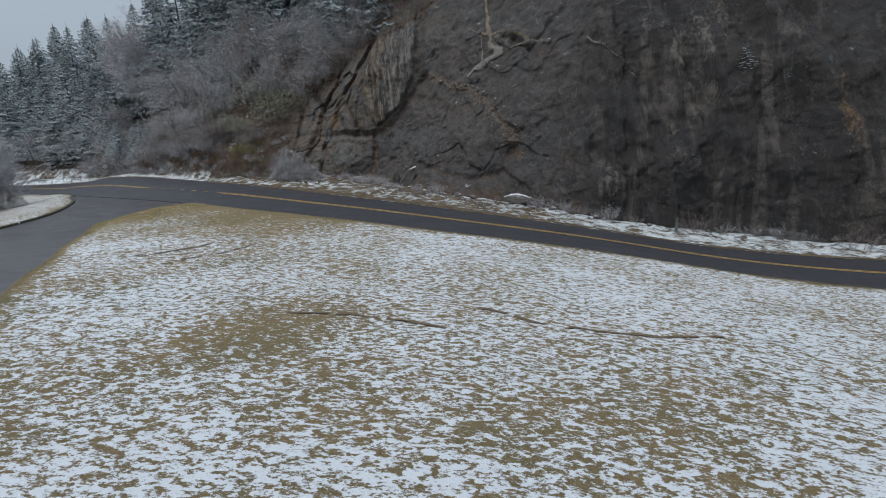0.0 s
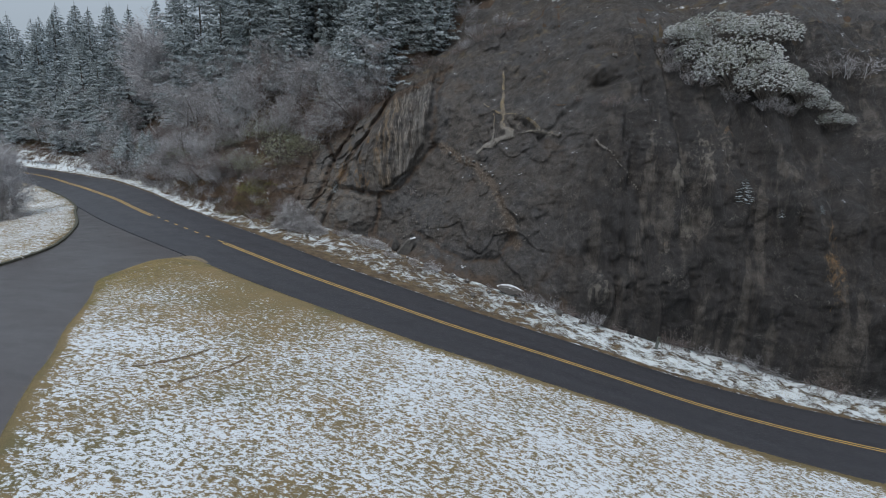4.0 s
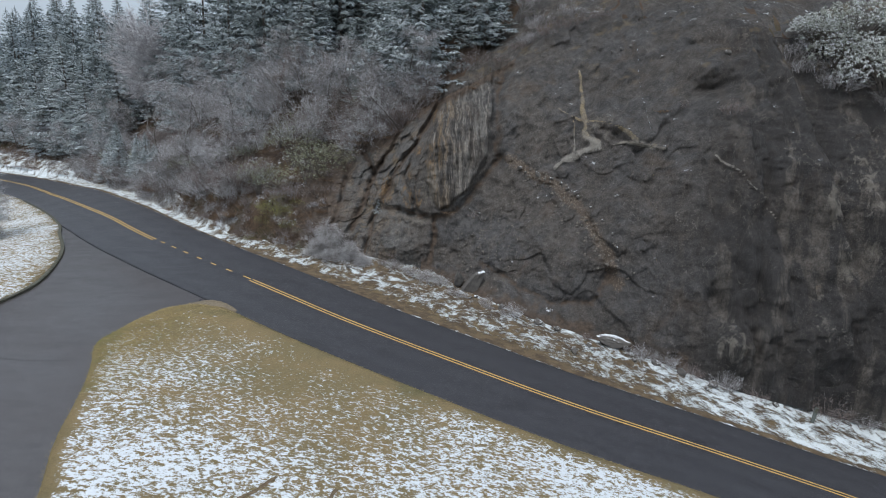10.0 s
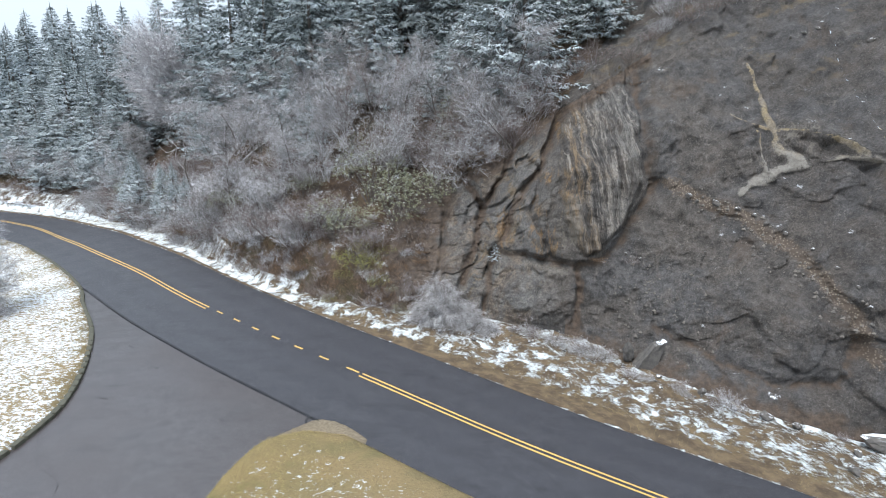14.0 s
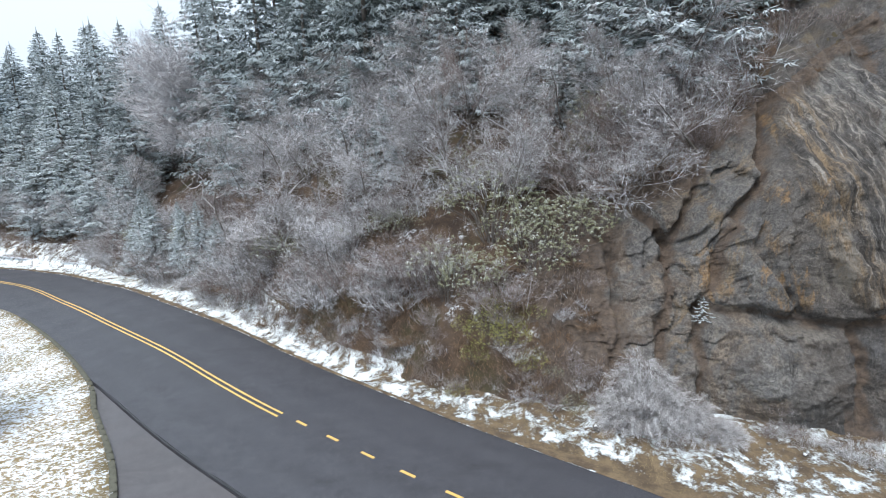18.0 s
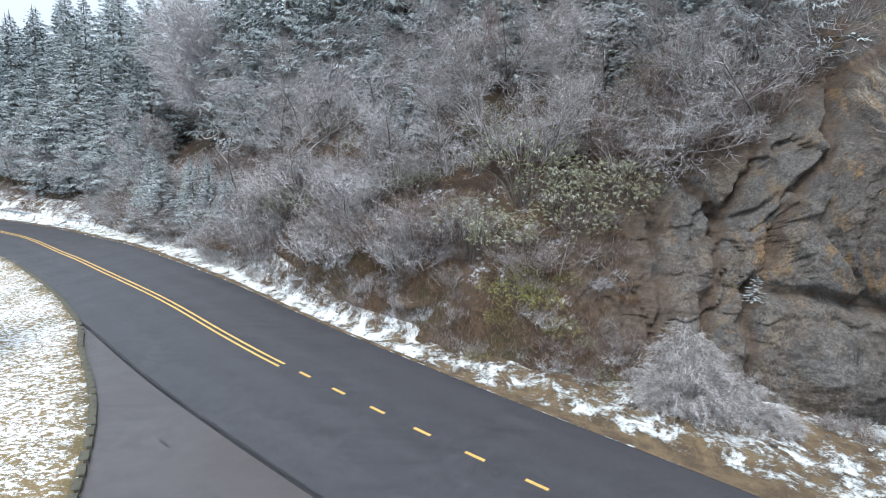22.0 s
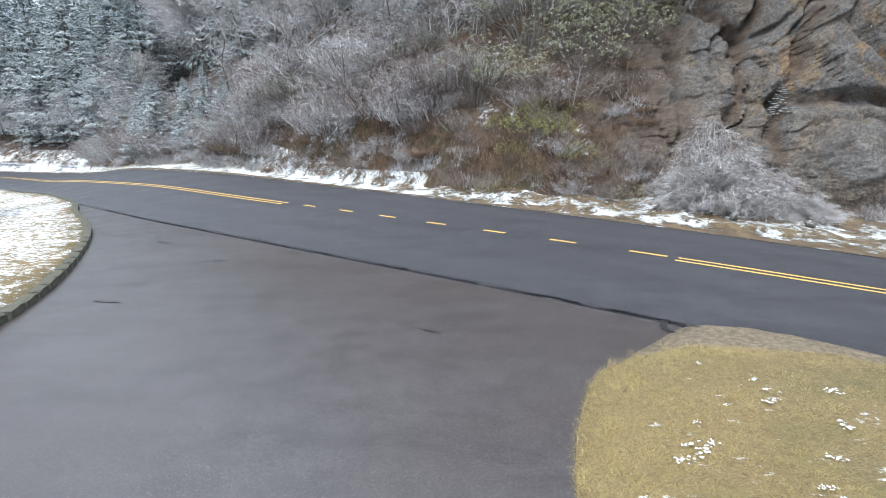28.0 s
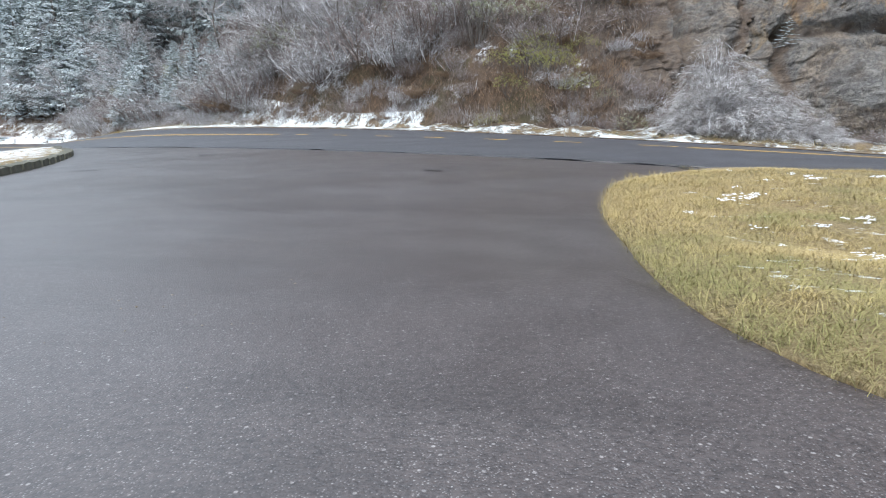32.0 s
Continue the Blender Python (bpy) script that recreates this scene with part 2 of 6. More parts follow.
    h = n.raw("ADD", n.raw("MULTIPLY", n.raw("MULTIPLY", n.raw("ADD", layer, n.raw("MULTIPLY", thin, 0.5)), slab), 1.1), n.raw("ADD", mid, n.raw("ADD", n.raw("MULTIPLY", fine, 0.38), n.raw("MULTIPLY", scuff, 0.38))))
    return n.done(c, n.ramp(streak, 0.3, 0.6, 0.48, 0.85), h, 0.9, 0.19)


def soil_material():
    n = Nodes("leaf_litter")
    mid, fine = n.noise(1.1, 6, 0.7), n.noise(16, 5, 0.75)
    c = n.mix(n.ramp(mid, 0.35, 0.65), (0.060, 0.040, 0.029), (0.135, 0.090, 0.058))
    c = n.mix(n.ramp(n.noise(0.35, 4), 0.5, 0.65, 0, 0.6), c, (0.075, 0.07, 0.03))
    c = n.mix(n.ramp(fine, 0.35, 0.7, 0, 0.6), c, (0.45, 0.4, 0.38), "MULTIPLY")
    patch = n.sum("MULTIPLY", n.ramp(n.noise(0.9, 7, 0.72), 0.53, 0.66), n.ramp(n.noise(9, 4, 0.7), 0.42, 0.58))
    c = n.mix(n.sum("MULTIPLY", n.sum("MULTIPLY", patch, n.ramp(n.attr("dust"), -2.0, -0.5)), n.ramp(n.up(), 0.3, 0.7)), c, SNOW)
    dust = n.ramp(n.raw("ADD", n.attr("dust"), n.noise(1.0, 5, 0.75, n.scaled(9, 14, 9, 0, 0, 35))), 0.98, 1.12)
    c = n.mix(dust, c, (0.74, 0.78, 0.82))
    return n.done(c, 0.95, n.raw("ADD", mid, fine), 0.9, 0.08)


def meadow_material():
    """Dead winter grass under patchy blown snow; the attribute says how much snow lies."""
    n = Nodes("snowy_grass")
    fine = n.noise(40, 4, 0.75)
    blade = n.noise(1.0, 4, 0.7, n.scaled(26, 80, 30, 0, 0, 25))
    mid = n.noise(0.55, 5, 0.65)
    c = n.mix(n.ramp(mid, 0.36, 0.62), (0.33, 0.235, 0.115), (0.25, 0.195, 0.095))
    c = n.mix(n.ramp(n.noise(0.17, 4), 0.56, 0.68, 0, 0.55), c, (0.10, 0.115, 0.04))
    c = n.mix(n.ramp(blade, 0.4, 0.65, 0, 0.65), c, (0.40, 0.315, 0.165))
    clump = n.noise(11, 5, 0.75)
    c = n.mix(n.ramp(clump, 0.50, 0.66, 0, 0.5), c, (0.125, 0.092, 0.045))
    c = n.mix(n.ramp(fine, 0.35, 0.62, 0, 0.6), c, (0.5, 0.47, 0.43), "MULTIPLY")
    drift = n.noise(1.0, 3, 0.55, n.scaled(4.2, 6.6, 3, 0, 0, 35), 0.5)
    small = n.noise(1.0, 4, 0.6, n.scaled(11, 16, 9, 0, 0, 35), 0.3)
    tiny = n.noise(1.0, 4, 0.7, n.scaled(26, 38, 22, 0, 0, 35))
    lie = n.raw("ADD", n.raw("MULTIPLY", drift, 0.44), n.raw("ADD", n.raw("MULTIPLY", small, 0.34), n.raw("MULTIPLY", tiny, 0.22)))
    lie = n.raw("ADD", lie, n.raw("MULTIPLY", n.raw("SUBTRACT", n.noise(0.22, 4, 0.6), 0.5), 0.16))
    edge = n.raw("SUBTRACT", 0.82, n.raw("MULTIPLY", n.attr("snow"), 0.338))
    snow = n.ramp(n.raw("SUBTRACT", lie, edge), -0.026, 0.030, 0, 0.97)
    c = n.mix(snow, c, n.mix(n.ramp(fine, 0.3, 0.7), (0.66, 0.705, 0.755), (0.80, 0.83, 0.865)))
    return n.done(c, n.raw("SUBTRACT", 0.95, n.raw("MULTIPLY", snow, 0.35)), n.raw("ADD", n.raw("MULTIPLY", snow, 0.5), n.raw("MULTIPLY", n.raw("SUBTRACT", 1.0, n.raw("MULTIPLY", snow, 0.75)), n.raw("ADD", n.raw("MULTIPLY", blade, 0.5), n.raw("MULTIPLY", clump, 0.7)))), 0.9, 0.09)


def verge_material():
    n = Nodes("snowy_verge")
    fine, mid = n.noise(30, 5, 0.75), n.noise(1.6, 6, 0.7)
    c = n.mix(n.ramp(mid, 0.35, 0.65), (0.085, 0.058, 0.036), (0.20, 0.142, 0.08))
    c = n.mix(n.ramp(fine, 0.35, 0.65, 0, 0.6), c, (0.4, 0.37, 0.34), "MULTIPLY")
    lie = n.raw("ADD", n.raw("MULTIPLY", n.noise(1.3, 6, 0.65, warp=0.5), 0.50), n.raw("ADD", n.raw("MULTIPLY", n.noise(5, 5, 0.7), 0.28), n.raw("MULTIPLY", n.noise(1.0, 4, 0.7, n.scaled(18, 34, 18, 0, 0, 35)), 0.22)))
    edge = n.raw("SUBTRACT", 0.845, n.raw("MULTIPLY", n.attr("snow"), 0.42))
    snow = n.ramp(n.raw("SUBTRACT", lie, edge), -0.03, 0.05)
    c = n.mix(snow, c, (0.74, 0.79, 0.81))
    return n.done(c, 0.85, n.raw("ADD", snow, n.raw("MULTIPLY", fine, 0.5)), 0.8, 0.06)


def asphalt_material(name, dark, light, wet, warm, relief=0.22, film=0.5):
    n = Nodes(name)
    n.b.inputs["Specular IOR Level"].default_value = film
    grit, mid, big = n.cells(120), n.noise(2.2, 6, 0.7), n.noise(0.25, 4, 0.6)
    c = n.mix(n.ramp(mid, 0.3, 0.7), dark, light)
    c = n.mix(n.ramp(big, 0.42, 0.62, 0, 0.7), c, warm)
    c = n.mix(n.ramp(grit, 0.30, 0.14, 0, 0.7), c, (0.25, 0.235, 0.23))
    c = n.mix(n.ramp(n.cells(26), 0.15, 0.08, 0, 0.6), c, (0.38, 0.36, 0.35))
    c = n.mix(n.ramp(n.noise(60, 3, 0.7), 0.45, 0.65, 0, 0.5), c, (0.35, 0.35, 0.37), "MULTIPLY")
    c = n.mix(n.ramp(n.noise(42, 4, 0.8), 0.40, 0.66, 0, 0.6), c, (0.36, 0.36, 0.38), "MULTIPLY")
    c = n.mix(n.ramp(n.cells(48), 0.15, 0.08, 0, 0.7), c, (0.30, 0.29, 0.285))
    c = n.mix(n.ramp(n.noise(1.0, 5, 0.65, n.scaled(0.35, 1.3, 1, 0, 0, 35), 0.8), 0.52, 0.68, 0, 0.5), c, (0.58, 0.56, 0.56), "MULTIPLY")
    c = n.mix(n.sum("MULTIPLY", n.attr("track"), n.ramp(n.noise(0.8, 4, 0.6), 0.3, 0.7, 0.08, 0.2)), c, (0.085, 0.086, 0.095))
    r = n.ramp(n.noise(0.35, 5, 0.6, n.scaled(1, 2.2, 1, 0, 0, 30)), 0.35, 0.65, wet[0], wet[1])
    return n.done(c, r, n.raw("ADD", grit, n.raw("MULTIPLY", n.noise(140, 3), 0.6)), relief, 0.004)


def paint_material():
    n = Nodes("worn_yellow_paint", 0.6)
    c = n.mix(n.ramp(n.noise(3, 5, 0.7), 0.35, 0.7), (0.64, 0.40, 0.105), (0.54, 0.345, 0.115))
    c = n.mix(n.ramp(n.noise(45, 4, 0.8), 0.58, 0.66, 0, 0.8), c, (0.07, 0.065, 0.06))
    return n.done(c, 0.6, n.noise(120, 3), 0.3, 0.004)


def plain(name, a, b, scale, rough=0.85, bump=0.4, dist=0.02):
    n = Nodes(name)
    f, g = n.noise(scale, 5, 0.7), n.noise(scale * 7, 4, 0.7)
    c = n.mix(n.ramp(f, 0.32, 0.68), a, b)
    c = n.mix(n.ramp(g, 0.35, 0.65, 0, 0.45), c, (0.5, 0.48, 0.46), "MULTIPLY")
    return n.done(c, rough, n.raw("ADD", f, g), bump, dist)


def capped(name, a, b, scale, low, high, cover=(0.42, 0.56), rough=0.8, tint=SNOW, sorts=0.0):
    """A surface with snow or rime on what faces up."""
    n = Nodes(name)
    c = n.mix(n.ramp(n.noise(scale, 4, 0.7), 0.3, 0.7), a, b)
    c = n.mix(n.raw("MULTIPLY", n.each(), 0.5), c, b)
    s = n.sum("MULTIPLY", n.ramp(n.up(), low, high), n.ramp(n.noise(scale * 0.6, 4, 0.7), *cover))
    if sorts:
        # single twigs differ: some bare and dark, some thick with rime
        lot = n.each(True)
        c = n.mix(n.ramp(lot, 0.0, 0.55, sorts, 0.0), c, (0.055, 0.042, 0.036))
        s = n.raw("MAXIMUM", n.sum("MULTIPLY", s, n.ramp(lot, 0.15, 0.5, 1 - sorts, 1.0)), n.ramp(lot, 0.80, 0.95, 0.0, sorts))
    return n.done(n.mix(s, c, tint), rough, n.noise(scale * 4, 3), 0.4, 0.02)


def straw_material():
    n = Nodes("dead_grass_blades", 0.8)
    c = n.mix(n.each(True), (0.19, 0.138, 0.048), (0.56, 0.44, 0.20))
    c = n.mix(n.ramp(n.noise(0.9, 5, 0.65), 0.48, 0.64, 0, 0.65), c, (0.15, 0.165, 0.05))
    return n.done(n.mix(n.ramp(n.noise(3, 4), 0.45, 0.7, 0, 0.5), c, (0.34, 0.25, 0.125)))


ROCK, SOIL, MEADOW, VERGE = rock_material(), soil_material(), meadow_material(), verge_material()
ASPHALT = asphalt_material("fresh_asphalt", (0.034, 0.034, 0.041), (0.058, 0.058, 0.068), (0.49, 0.54), (0.046, 0.046, 0.055))
OLD = asphalt_material("old_damp_asphalt", (0.056, 0.046, 0.046), (0.083, 0.071, 0.071), (0.29, 0.38), (0.068, 0.054, 0.052), 0.20, 0.72)
PAINT = paint_material()
TAR = plain("tar_seal", (0.012, 0.012, 0.013), (0.03, 0.03, 0.032), 6, 0.4)
STAIN = plain("dark_stain", (0.045, 0.041, 0.042), (0.085, 0.078, 0.08), 3, 0.4)
GRAVEL = plain("sandy_gravel", (0.17, 0.135, 0.092), (0.34, 0.275, 0.19), 14, 0.95, 1.0, 0.03)
STONE = capped("kerb_stone", (0.045, 0.045, 0.030), (0.10, 0.095, 0.07), 5, 0.7, 0.95, (0.6, 0.7))
BOULDER = capped("fallen_rock", (0.055, 0.052, 0.050), (0.135, 0.122, 0.110), 4, 0.74, 0.92, (0.47, 0.58))
RUBBLE = capped("rubble_stone", (0.07, 0.065, 0.06), (0.20, 0.175, 0.15), 4, 0.75, 0.95, (0.60, 0.68))
QUARTZ = plain("pale_quartz", (0.15, 0.105, 0.06), (0.44, 0.39, 0.31), 2.6, 0.8, 1.0, 0.08)
SNOWY = plain("lying_snow", (0.78, 0.81, 0.86), (0.86, 0.88, 0.91), 5, 0.7, 0.5, 0.04)
BARK = plain("grey_bark", (0.10, 0.086, 0.075), (0.19, 0.17, 0.155), 6, 0.9, 0.8, 0.03)
TWIG = capped("rimed_twigs", (0.205, 0.178, 0.168), (0.37, 0.345, 0.345), 0.8, -0.3, 0.9, (0.22, 0.76), 0.85, (0.76, 0.78, 0.82), 0.75)
BROWN = capped("brown_twigs", (0.145, 0.105, 0.092), (0.27, 0.215, 0.195), 1.5, 0.2, 1.0, (0.40, 0.75), 0.9, (0.70, 0.71, 0.74), 0.6)
FROST = capped("frosted_crown", (0.31, 0.285, 0.285), (0.47, 0.45, 0.46), 1.2, -0.4, 0.8, (0.25, 0.65), 0.85, (0.78, 0.795, 0.83), 0.5)
RIME = capped("white_rimed_twigs", (0.235, 0.205, 0.195), (0.42, 0.395, 0.39), 2.0, -0.1, 0.9, (0.28, 0.66), 0.85, (0.80, 0.805, 0.82), 0.75)
NEEDLE = capped("spruce_needles", (0.082, 0.102, 0.100), (0.15, 0.178, 0.176), 1.1, -0.4, 1.0, (0.30, 0.68), 0.8, (0.52, 0.59, 0.63))
NEEDLE_WHITE = capped("snow_laden_needles", (0.095, 0.118, 0.112), (0.17, 0.198, 0.192), 1.4, -0.3, 1.0, (0.28, 0.66), 0.75, (0.64, 0.71, 0.75))
LEAF = capped("leathery_leaves", (0.13, 0.142, 0.078), (0.235, 0.24, 0.135), 6.0, 0.3, 0.9, (0.46, 0.66), 0.45, (0.72, 0.76, 0.74))
LEAF_FROST = capped("frosted_evergreen_leaves", (0.20, 0.215, 0.165), (0.33, 0.345, 0.28), 3.0, -0.2, 0.7, (0.30, 0.56), 0.6, (0.72, 0.75, 0.76))
LEAF_YELLOW = capped("yellow_green_leaves", (0.16, 0.17, 0.035), (0.30, 0.28, 0.07), 1.4, 0.5, 0.85, (0.60, 0.7), 0.5, (0.7, 0.74, 0.76))
def under_material():
    n = Nodes("brown_stalks", 0.9)
    c = n.mix(n.each(True), (0.055, 0.034, 0.024), (0.31, 0.205, 0.130))
    c = n.mix(n.ramp(n.noise(0.5, 4), 0.45, 0.62, 0, 0.8), c, (0.24, 0.21, 0.20))
    return n.done(n.mix(n.sum("MULTIPLY", n.ramp(n.noise(0.9, 5, 0.65), 0.48, 0.66), n.ramp(n.each(True), 0.35, 0.6)), c, (0.62, 0.63, 0.67)))


UNDER = under_material()
STRAW = straw_material()
EARTH = plain("bare_wet_earth", (0.13, 0.092, 0.055), (0.23, 0.17, 0.105), 8, 0.95, 0.8)
RUST = capped("dead_bracken", (0.105, 0.066, 0.043), (0.22, 0.148, 0.095), 1.5, 0.75, 0.95, (0.55, 0.65))
STEEL = plain("weathered_steel", (0.10, 0.115, 0.105), (0.17, 0.185, 0.17), 14, 0.6)

# ---- plan ----
GC = (0.519, 1.647, 1.138, -3.231, -1.085, 0.9)


def gz(x, y):
    """The lie of the open ground."""
    x = x if x < 40 else 40 + 9 * (1 - math.exp((40 - x) / 9))
    x = x if x > -22 else -22 - 8 * (1 - math.exp((x + 22) / 8))
    y = y if y < 16 else 16 + 8 * (1 - math.exp((16 - y) / 8))
    u, v = x / 30, max(y, -48) / 30
    return -0.15 * math.exp(-((x - 8) ** 2 + (y + 18.5) ** 2) / 14) + GC[0] + GC[1] * u + GC[2] * v + GC[3] * u * u + GC[4] * u * v + GC[5] * v * v


CENTRE = [(-160, 47), (-110, 44), (-60, 36), (-44, 31.5), (-36, 28), (-30.5, 24.5), (-23.5, 18.6), (-15, 11), (-8, 4.9), (-3.1, 0.4), (0.5, -2.7), (6, -7), (11, -10.5),
          (17.7, -15), (23.5, -18.1), (29.3, -20.6), (35, -22.1), (41, -23.3), (47.5, -24.5), (53, -25.4), (66, -27.6), (95, -33), (150, -40)]


def smooth_line(pts, step=0.5):
    """A Catmull-Rom line through the points, at even steps."""
    p = [Vector((*q, 0)) if len(q) == 2 else Vector(q) for q in pts]
    p = [2 * p[0] - p[1]] + p + [2 * p[-1] - p[-2]]
    out = []
    for i in range(1, len(p) - 2):
        n = max(1, int((p[i + 1] - p[i]).length / step))
        for k in range(n):
            t = k / n
            a, b, c, d = p[i - 1], p[i], p[i + 1], p[i + 2]
            out.append(0.5 * ((2 * b) + (c - a) * t + (2 * a - 5 * b + 4 * c - d) * t * t + (3 * b - a - 3 * c + d) * t ** 3))
    return out + [p[-2]]


# stations of the hillside: x, y of its foot, and (distance in y, height) from foot to far behind
HILL = [
    (-170, 62, [(0, -1.5), (4, 0), (10, 2), (20, 4), (35, 7), (60, 10), (140, 14)]),
    (-110, 54, [(0, -1.5), (4, 0.3), (10, 2.5), (20, 5), (35, 8), (60, 11), (140, 15)]),
    (-60, 44.5, [(0, -1.5), (4, 0.5), (10, 3), (20, 6), (35, 9), (60, 12), (140, 16)]),
    (-30, 31.5, [(0, -1.2), (2, 0), (5, 2), (10, 4.5), (18, 8), (45, 15), (140, 24)]),
    (-12, 15, [(0, 0), (1.5, 0.8), (4, 3), (8, 5.8), (14, 9), (40, 19), (140, 34)]),
    (0, 3.5, [(0, 0.8), (1, 1.5), (3, 3.5), (6, 6), (10, 9), (40, 23), (140, 44)]),
    (7, -1.8, [(0, 0.8), (1, 2), (3, 4), (6, 6.5), (10, 9), (40, 27), (140, 54)]),
    (13, -3.6, [(0, 0.6), (1.2, 2.2), (2.9, 3.7), (5.5, 6), (8.1, 7.5), (40, 26), (140, 54)]),
    (17.5, -4, [(0, 0.3), (1, 2), (2.4, 4), (3.2, 5.6), (6.5, 9.5), (40, 28), (140, 56)]),
    (21, -4.8, [(0, 0.1), (0.9, 2.5), (1.8, 6.9), (3, 9), (7.5, 11.8), (40, 29), (140, 57)]),
    (24, -7.5, [(0, -0.3), (2, 1.5), (4, 4.5), (6, 9), (12, 13.5), (40, 30), (140, 58)]),
    (26.5, -9, [(0, -0.5), (2.5, 2), (5, 5), (8.5, 10.5), (13.7, 15), (45, 32), (140, 58)]),
    (29, -10.5, [(0, -0.8), (2.8, 3), (7.4, 6.9), (10, 11.5), (15.5, 17), (45, 34), (140, 58)]),
    (33, -12, [(0, -1.5), (2.2, 3), (5.5, 7), (8.9, 10.5), (18, 19), (50, 37), (140, 60)]),
    (40, -14.3, [(0, -2.6), (0.7, 1), (3.8, 8.3), (7.5, 12.5), (14, 18.5), (50, 38), (140, 60)]),
    (47, -15.2, [(0, -3.6), (0.9, 1.5), (2.1, 7.4), (6.5, 12), (11, 16.2), (50, 38), (140, 60)]),
    (52, -18.6, [(0, -3.6), (0.7, 1.6), (3, 6.2), (9, 13.2), (14, 18.5), (52, 38), (140, 60)]),
    (62, -21, [(0, -3.6), (1, 2), (3, 7), (8, 13), (14, 19), (52, 38), (140, 60)]),
    (90, -26, [(0, -3.6), (1, 2), (3, 7), (8, 13), (14, 19), (52, 38), (140, 60)]),
    (150, -33, [(0, -3.6), (1, 2), (3, 7), (8, 13), (14, 19), (52, 38), (140, 60)]),
]
HX = np.array([h[0] for h in HILL], float)
HP = np.array([[h[1]] + [v for p in h[2] for v in p] for h in HILL], float)


# ---- helpers of the scene ----
FX = np.arange(-170, 150.01, 0.5)
FP = np.array([np.interp(FX, HX, HP[:, k]) for k in range(HP.shape[1])]).T
kernel = np.exp(-0.5 * (np.arange(-6, 7) / 2.2) ** 2)
kernel /= kernel.sum()
FP = np.array([np.convolve(np.pad(FP[:, k], 6, mode="edge"), kernel, "valid") for k in range(FP.shape[1])]).T
STEPS = np.array([0, 1, 2, 3, 4, 5, 6], float)


def station(x):
    f = (x + 170) / 0.5
    i = min(max(int(f), 0), len(FX) - 2)
    return FP[i] + (FP[i + 1] - FP[i]) * min(max(f - i, 0), 1)


def bump(v, centre, half):
    u = (v - centre) / half
    return max(0.0, 1 - u * u) ** 2


def polyline(x, z, pts, reach):
    """The distance from (x, z) to a line of points, or reach where it is farther; and how far along it that is."""
    best, where = reach, 0.0
    for k in range(len(pts) - 1):
        (x0, z0), (x1, z1) = pts[k], pts[k + 1]
        if x < min(x0, x1) - reach or x > max(x0, x1) + reach or z < min(z0, z1) - reach or z > max(z0, z1) + reach:
            continue
        t = min(max(((x - x0) * (x1 - x0) + (z - z0) * (z1 - z0)) / ((x1 - x0) ** 2 + (z1 - z0) ** 2), 0), 1)
        d = math.hypot(x - x0 - t * (x1 - x0), z - z0 - t * (z1 - z0))
        if d < best:
            best, where = d, (k + t) / (len(pts) - 1)
    return best, where


# open joints of the face in x and height: half width, depth, and whether earth lies in them
JOINTS = (
    ([(26.1, 15.4), (25.75, 11.8), (25.8, 8.8), (26.0, 7.9)], 0.40, 0.75, 0.55),
    ([(26.2, 8.1), (24.9, 6.5), (23.6, 4.6), (22.4, 3.9), (21.1, 3.8), (18.7, 3.95), (17.4, 3.9)], 0.32, 0.55, 0.65),
    ([(21.2, 11.9), (20.0, 8.9), (19.0, 7.6), (18.2, 5.8), (17.5, 4.2), (17.0, 2.6), (16.7, 0.8)], 0.24, 0.60, 0.8),
    ([(15.3, 7.9), (16.6, 6.2), (16.45, 5.0), (15.8, 3.6), (15.5, 2.2)], 0.26, 0.50, 1.0),
    ([(13.5, 7.2), (14.4, 5.4), (14.2, 3.6), (13.8, 2.2)], 0.20, 0.40, 0.6),
    ([(18.6, 10.2), (17.8, 8.2), (17.1, 6.9), (16.6, 6.2)], 0.20, 0.42, 0.9),
    ([(16.6, 6.2), (17.7, 6.5), (19.0, 7.6)], 0.15, 0.30, 0.2),
    ([(20.0, 8.9), (19.3, 6.4), (19.9, 4.9), (20.6, 4.1)], 0.15, 0.32, 0.2),
    ([(21.7, 3.9), (21.8, 2.2), (21.6, 0.6)], 0.26, 0.50, 0.9),
    ([(33.0, 10.5), (33.9, 10.0), (34.7, 9.4)], 0.26, 0.65, 0.2),
    ([(34.7, 9.4), (35.9, 10.5), (37.0, 11.8), (38.1, 13.0), (39.2, 13.8), (41.2, 14.2)], 0.24, 0.50, 0.1),
    ([(31.6, 12.4), (33.2, 13.6), (34.6, 15.0)], 0.16, 0.25, 0.1),
    ([(41.2, 9.4), (40.7, 6.6), (40.4, 2.9), (39.9, -1.9)], 0.30, 0.55, 0.0),
    ([(36.2, 8.6), (38.8, 9.3), (40.3, 8.0), (41.7, 6.2)], 0.15, 0.18, 0.0),
    # undercut of the outcrop; its earth tone also stands in for the shade there
    ([(33.1, 2.4), (32.0, 0.6), (29.6, 0.2), (27.0, 0.9), (25.4, 1.4)], 0.30, 0.45, 0.6),
)
STREAM = [(26.6, 8.2), (29.1, 7.0), (29.9, 6.8), (31.3, 5.7), (31.9, 4.6), (32.7, 3.6), (33.2, 2.0)]
SLAB = [(22.0, 14.8), (21.3, 11.7), (20.75, 8.8), (20.9, 6.2), (21.9, 4.4), (22.8, 4.6), (24.3, 6.3), (25.3, 8.3), (25.35, 15.2)]
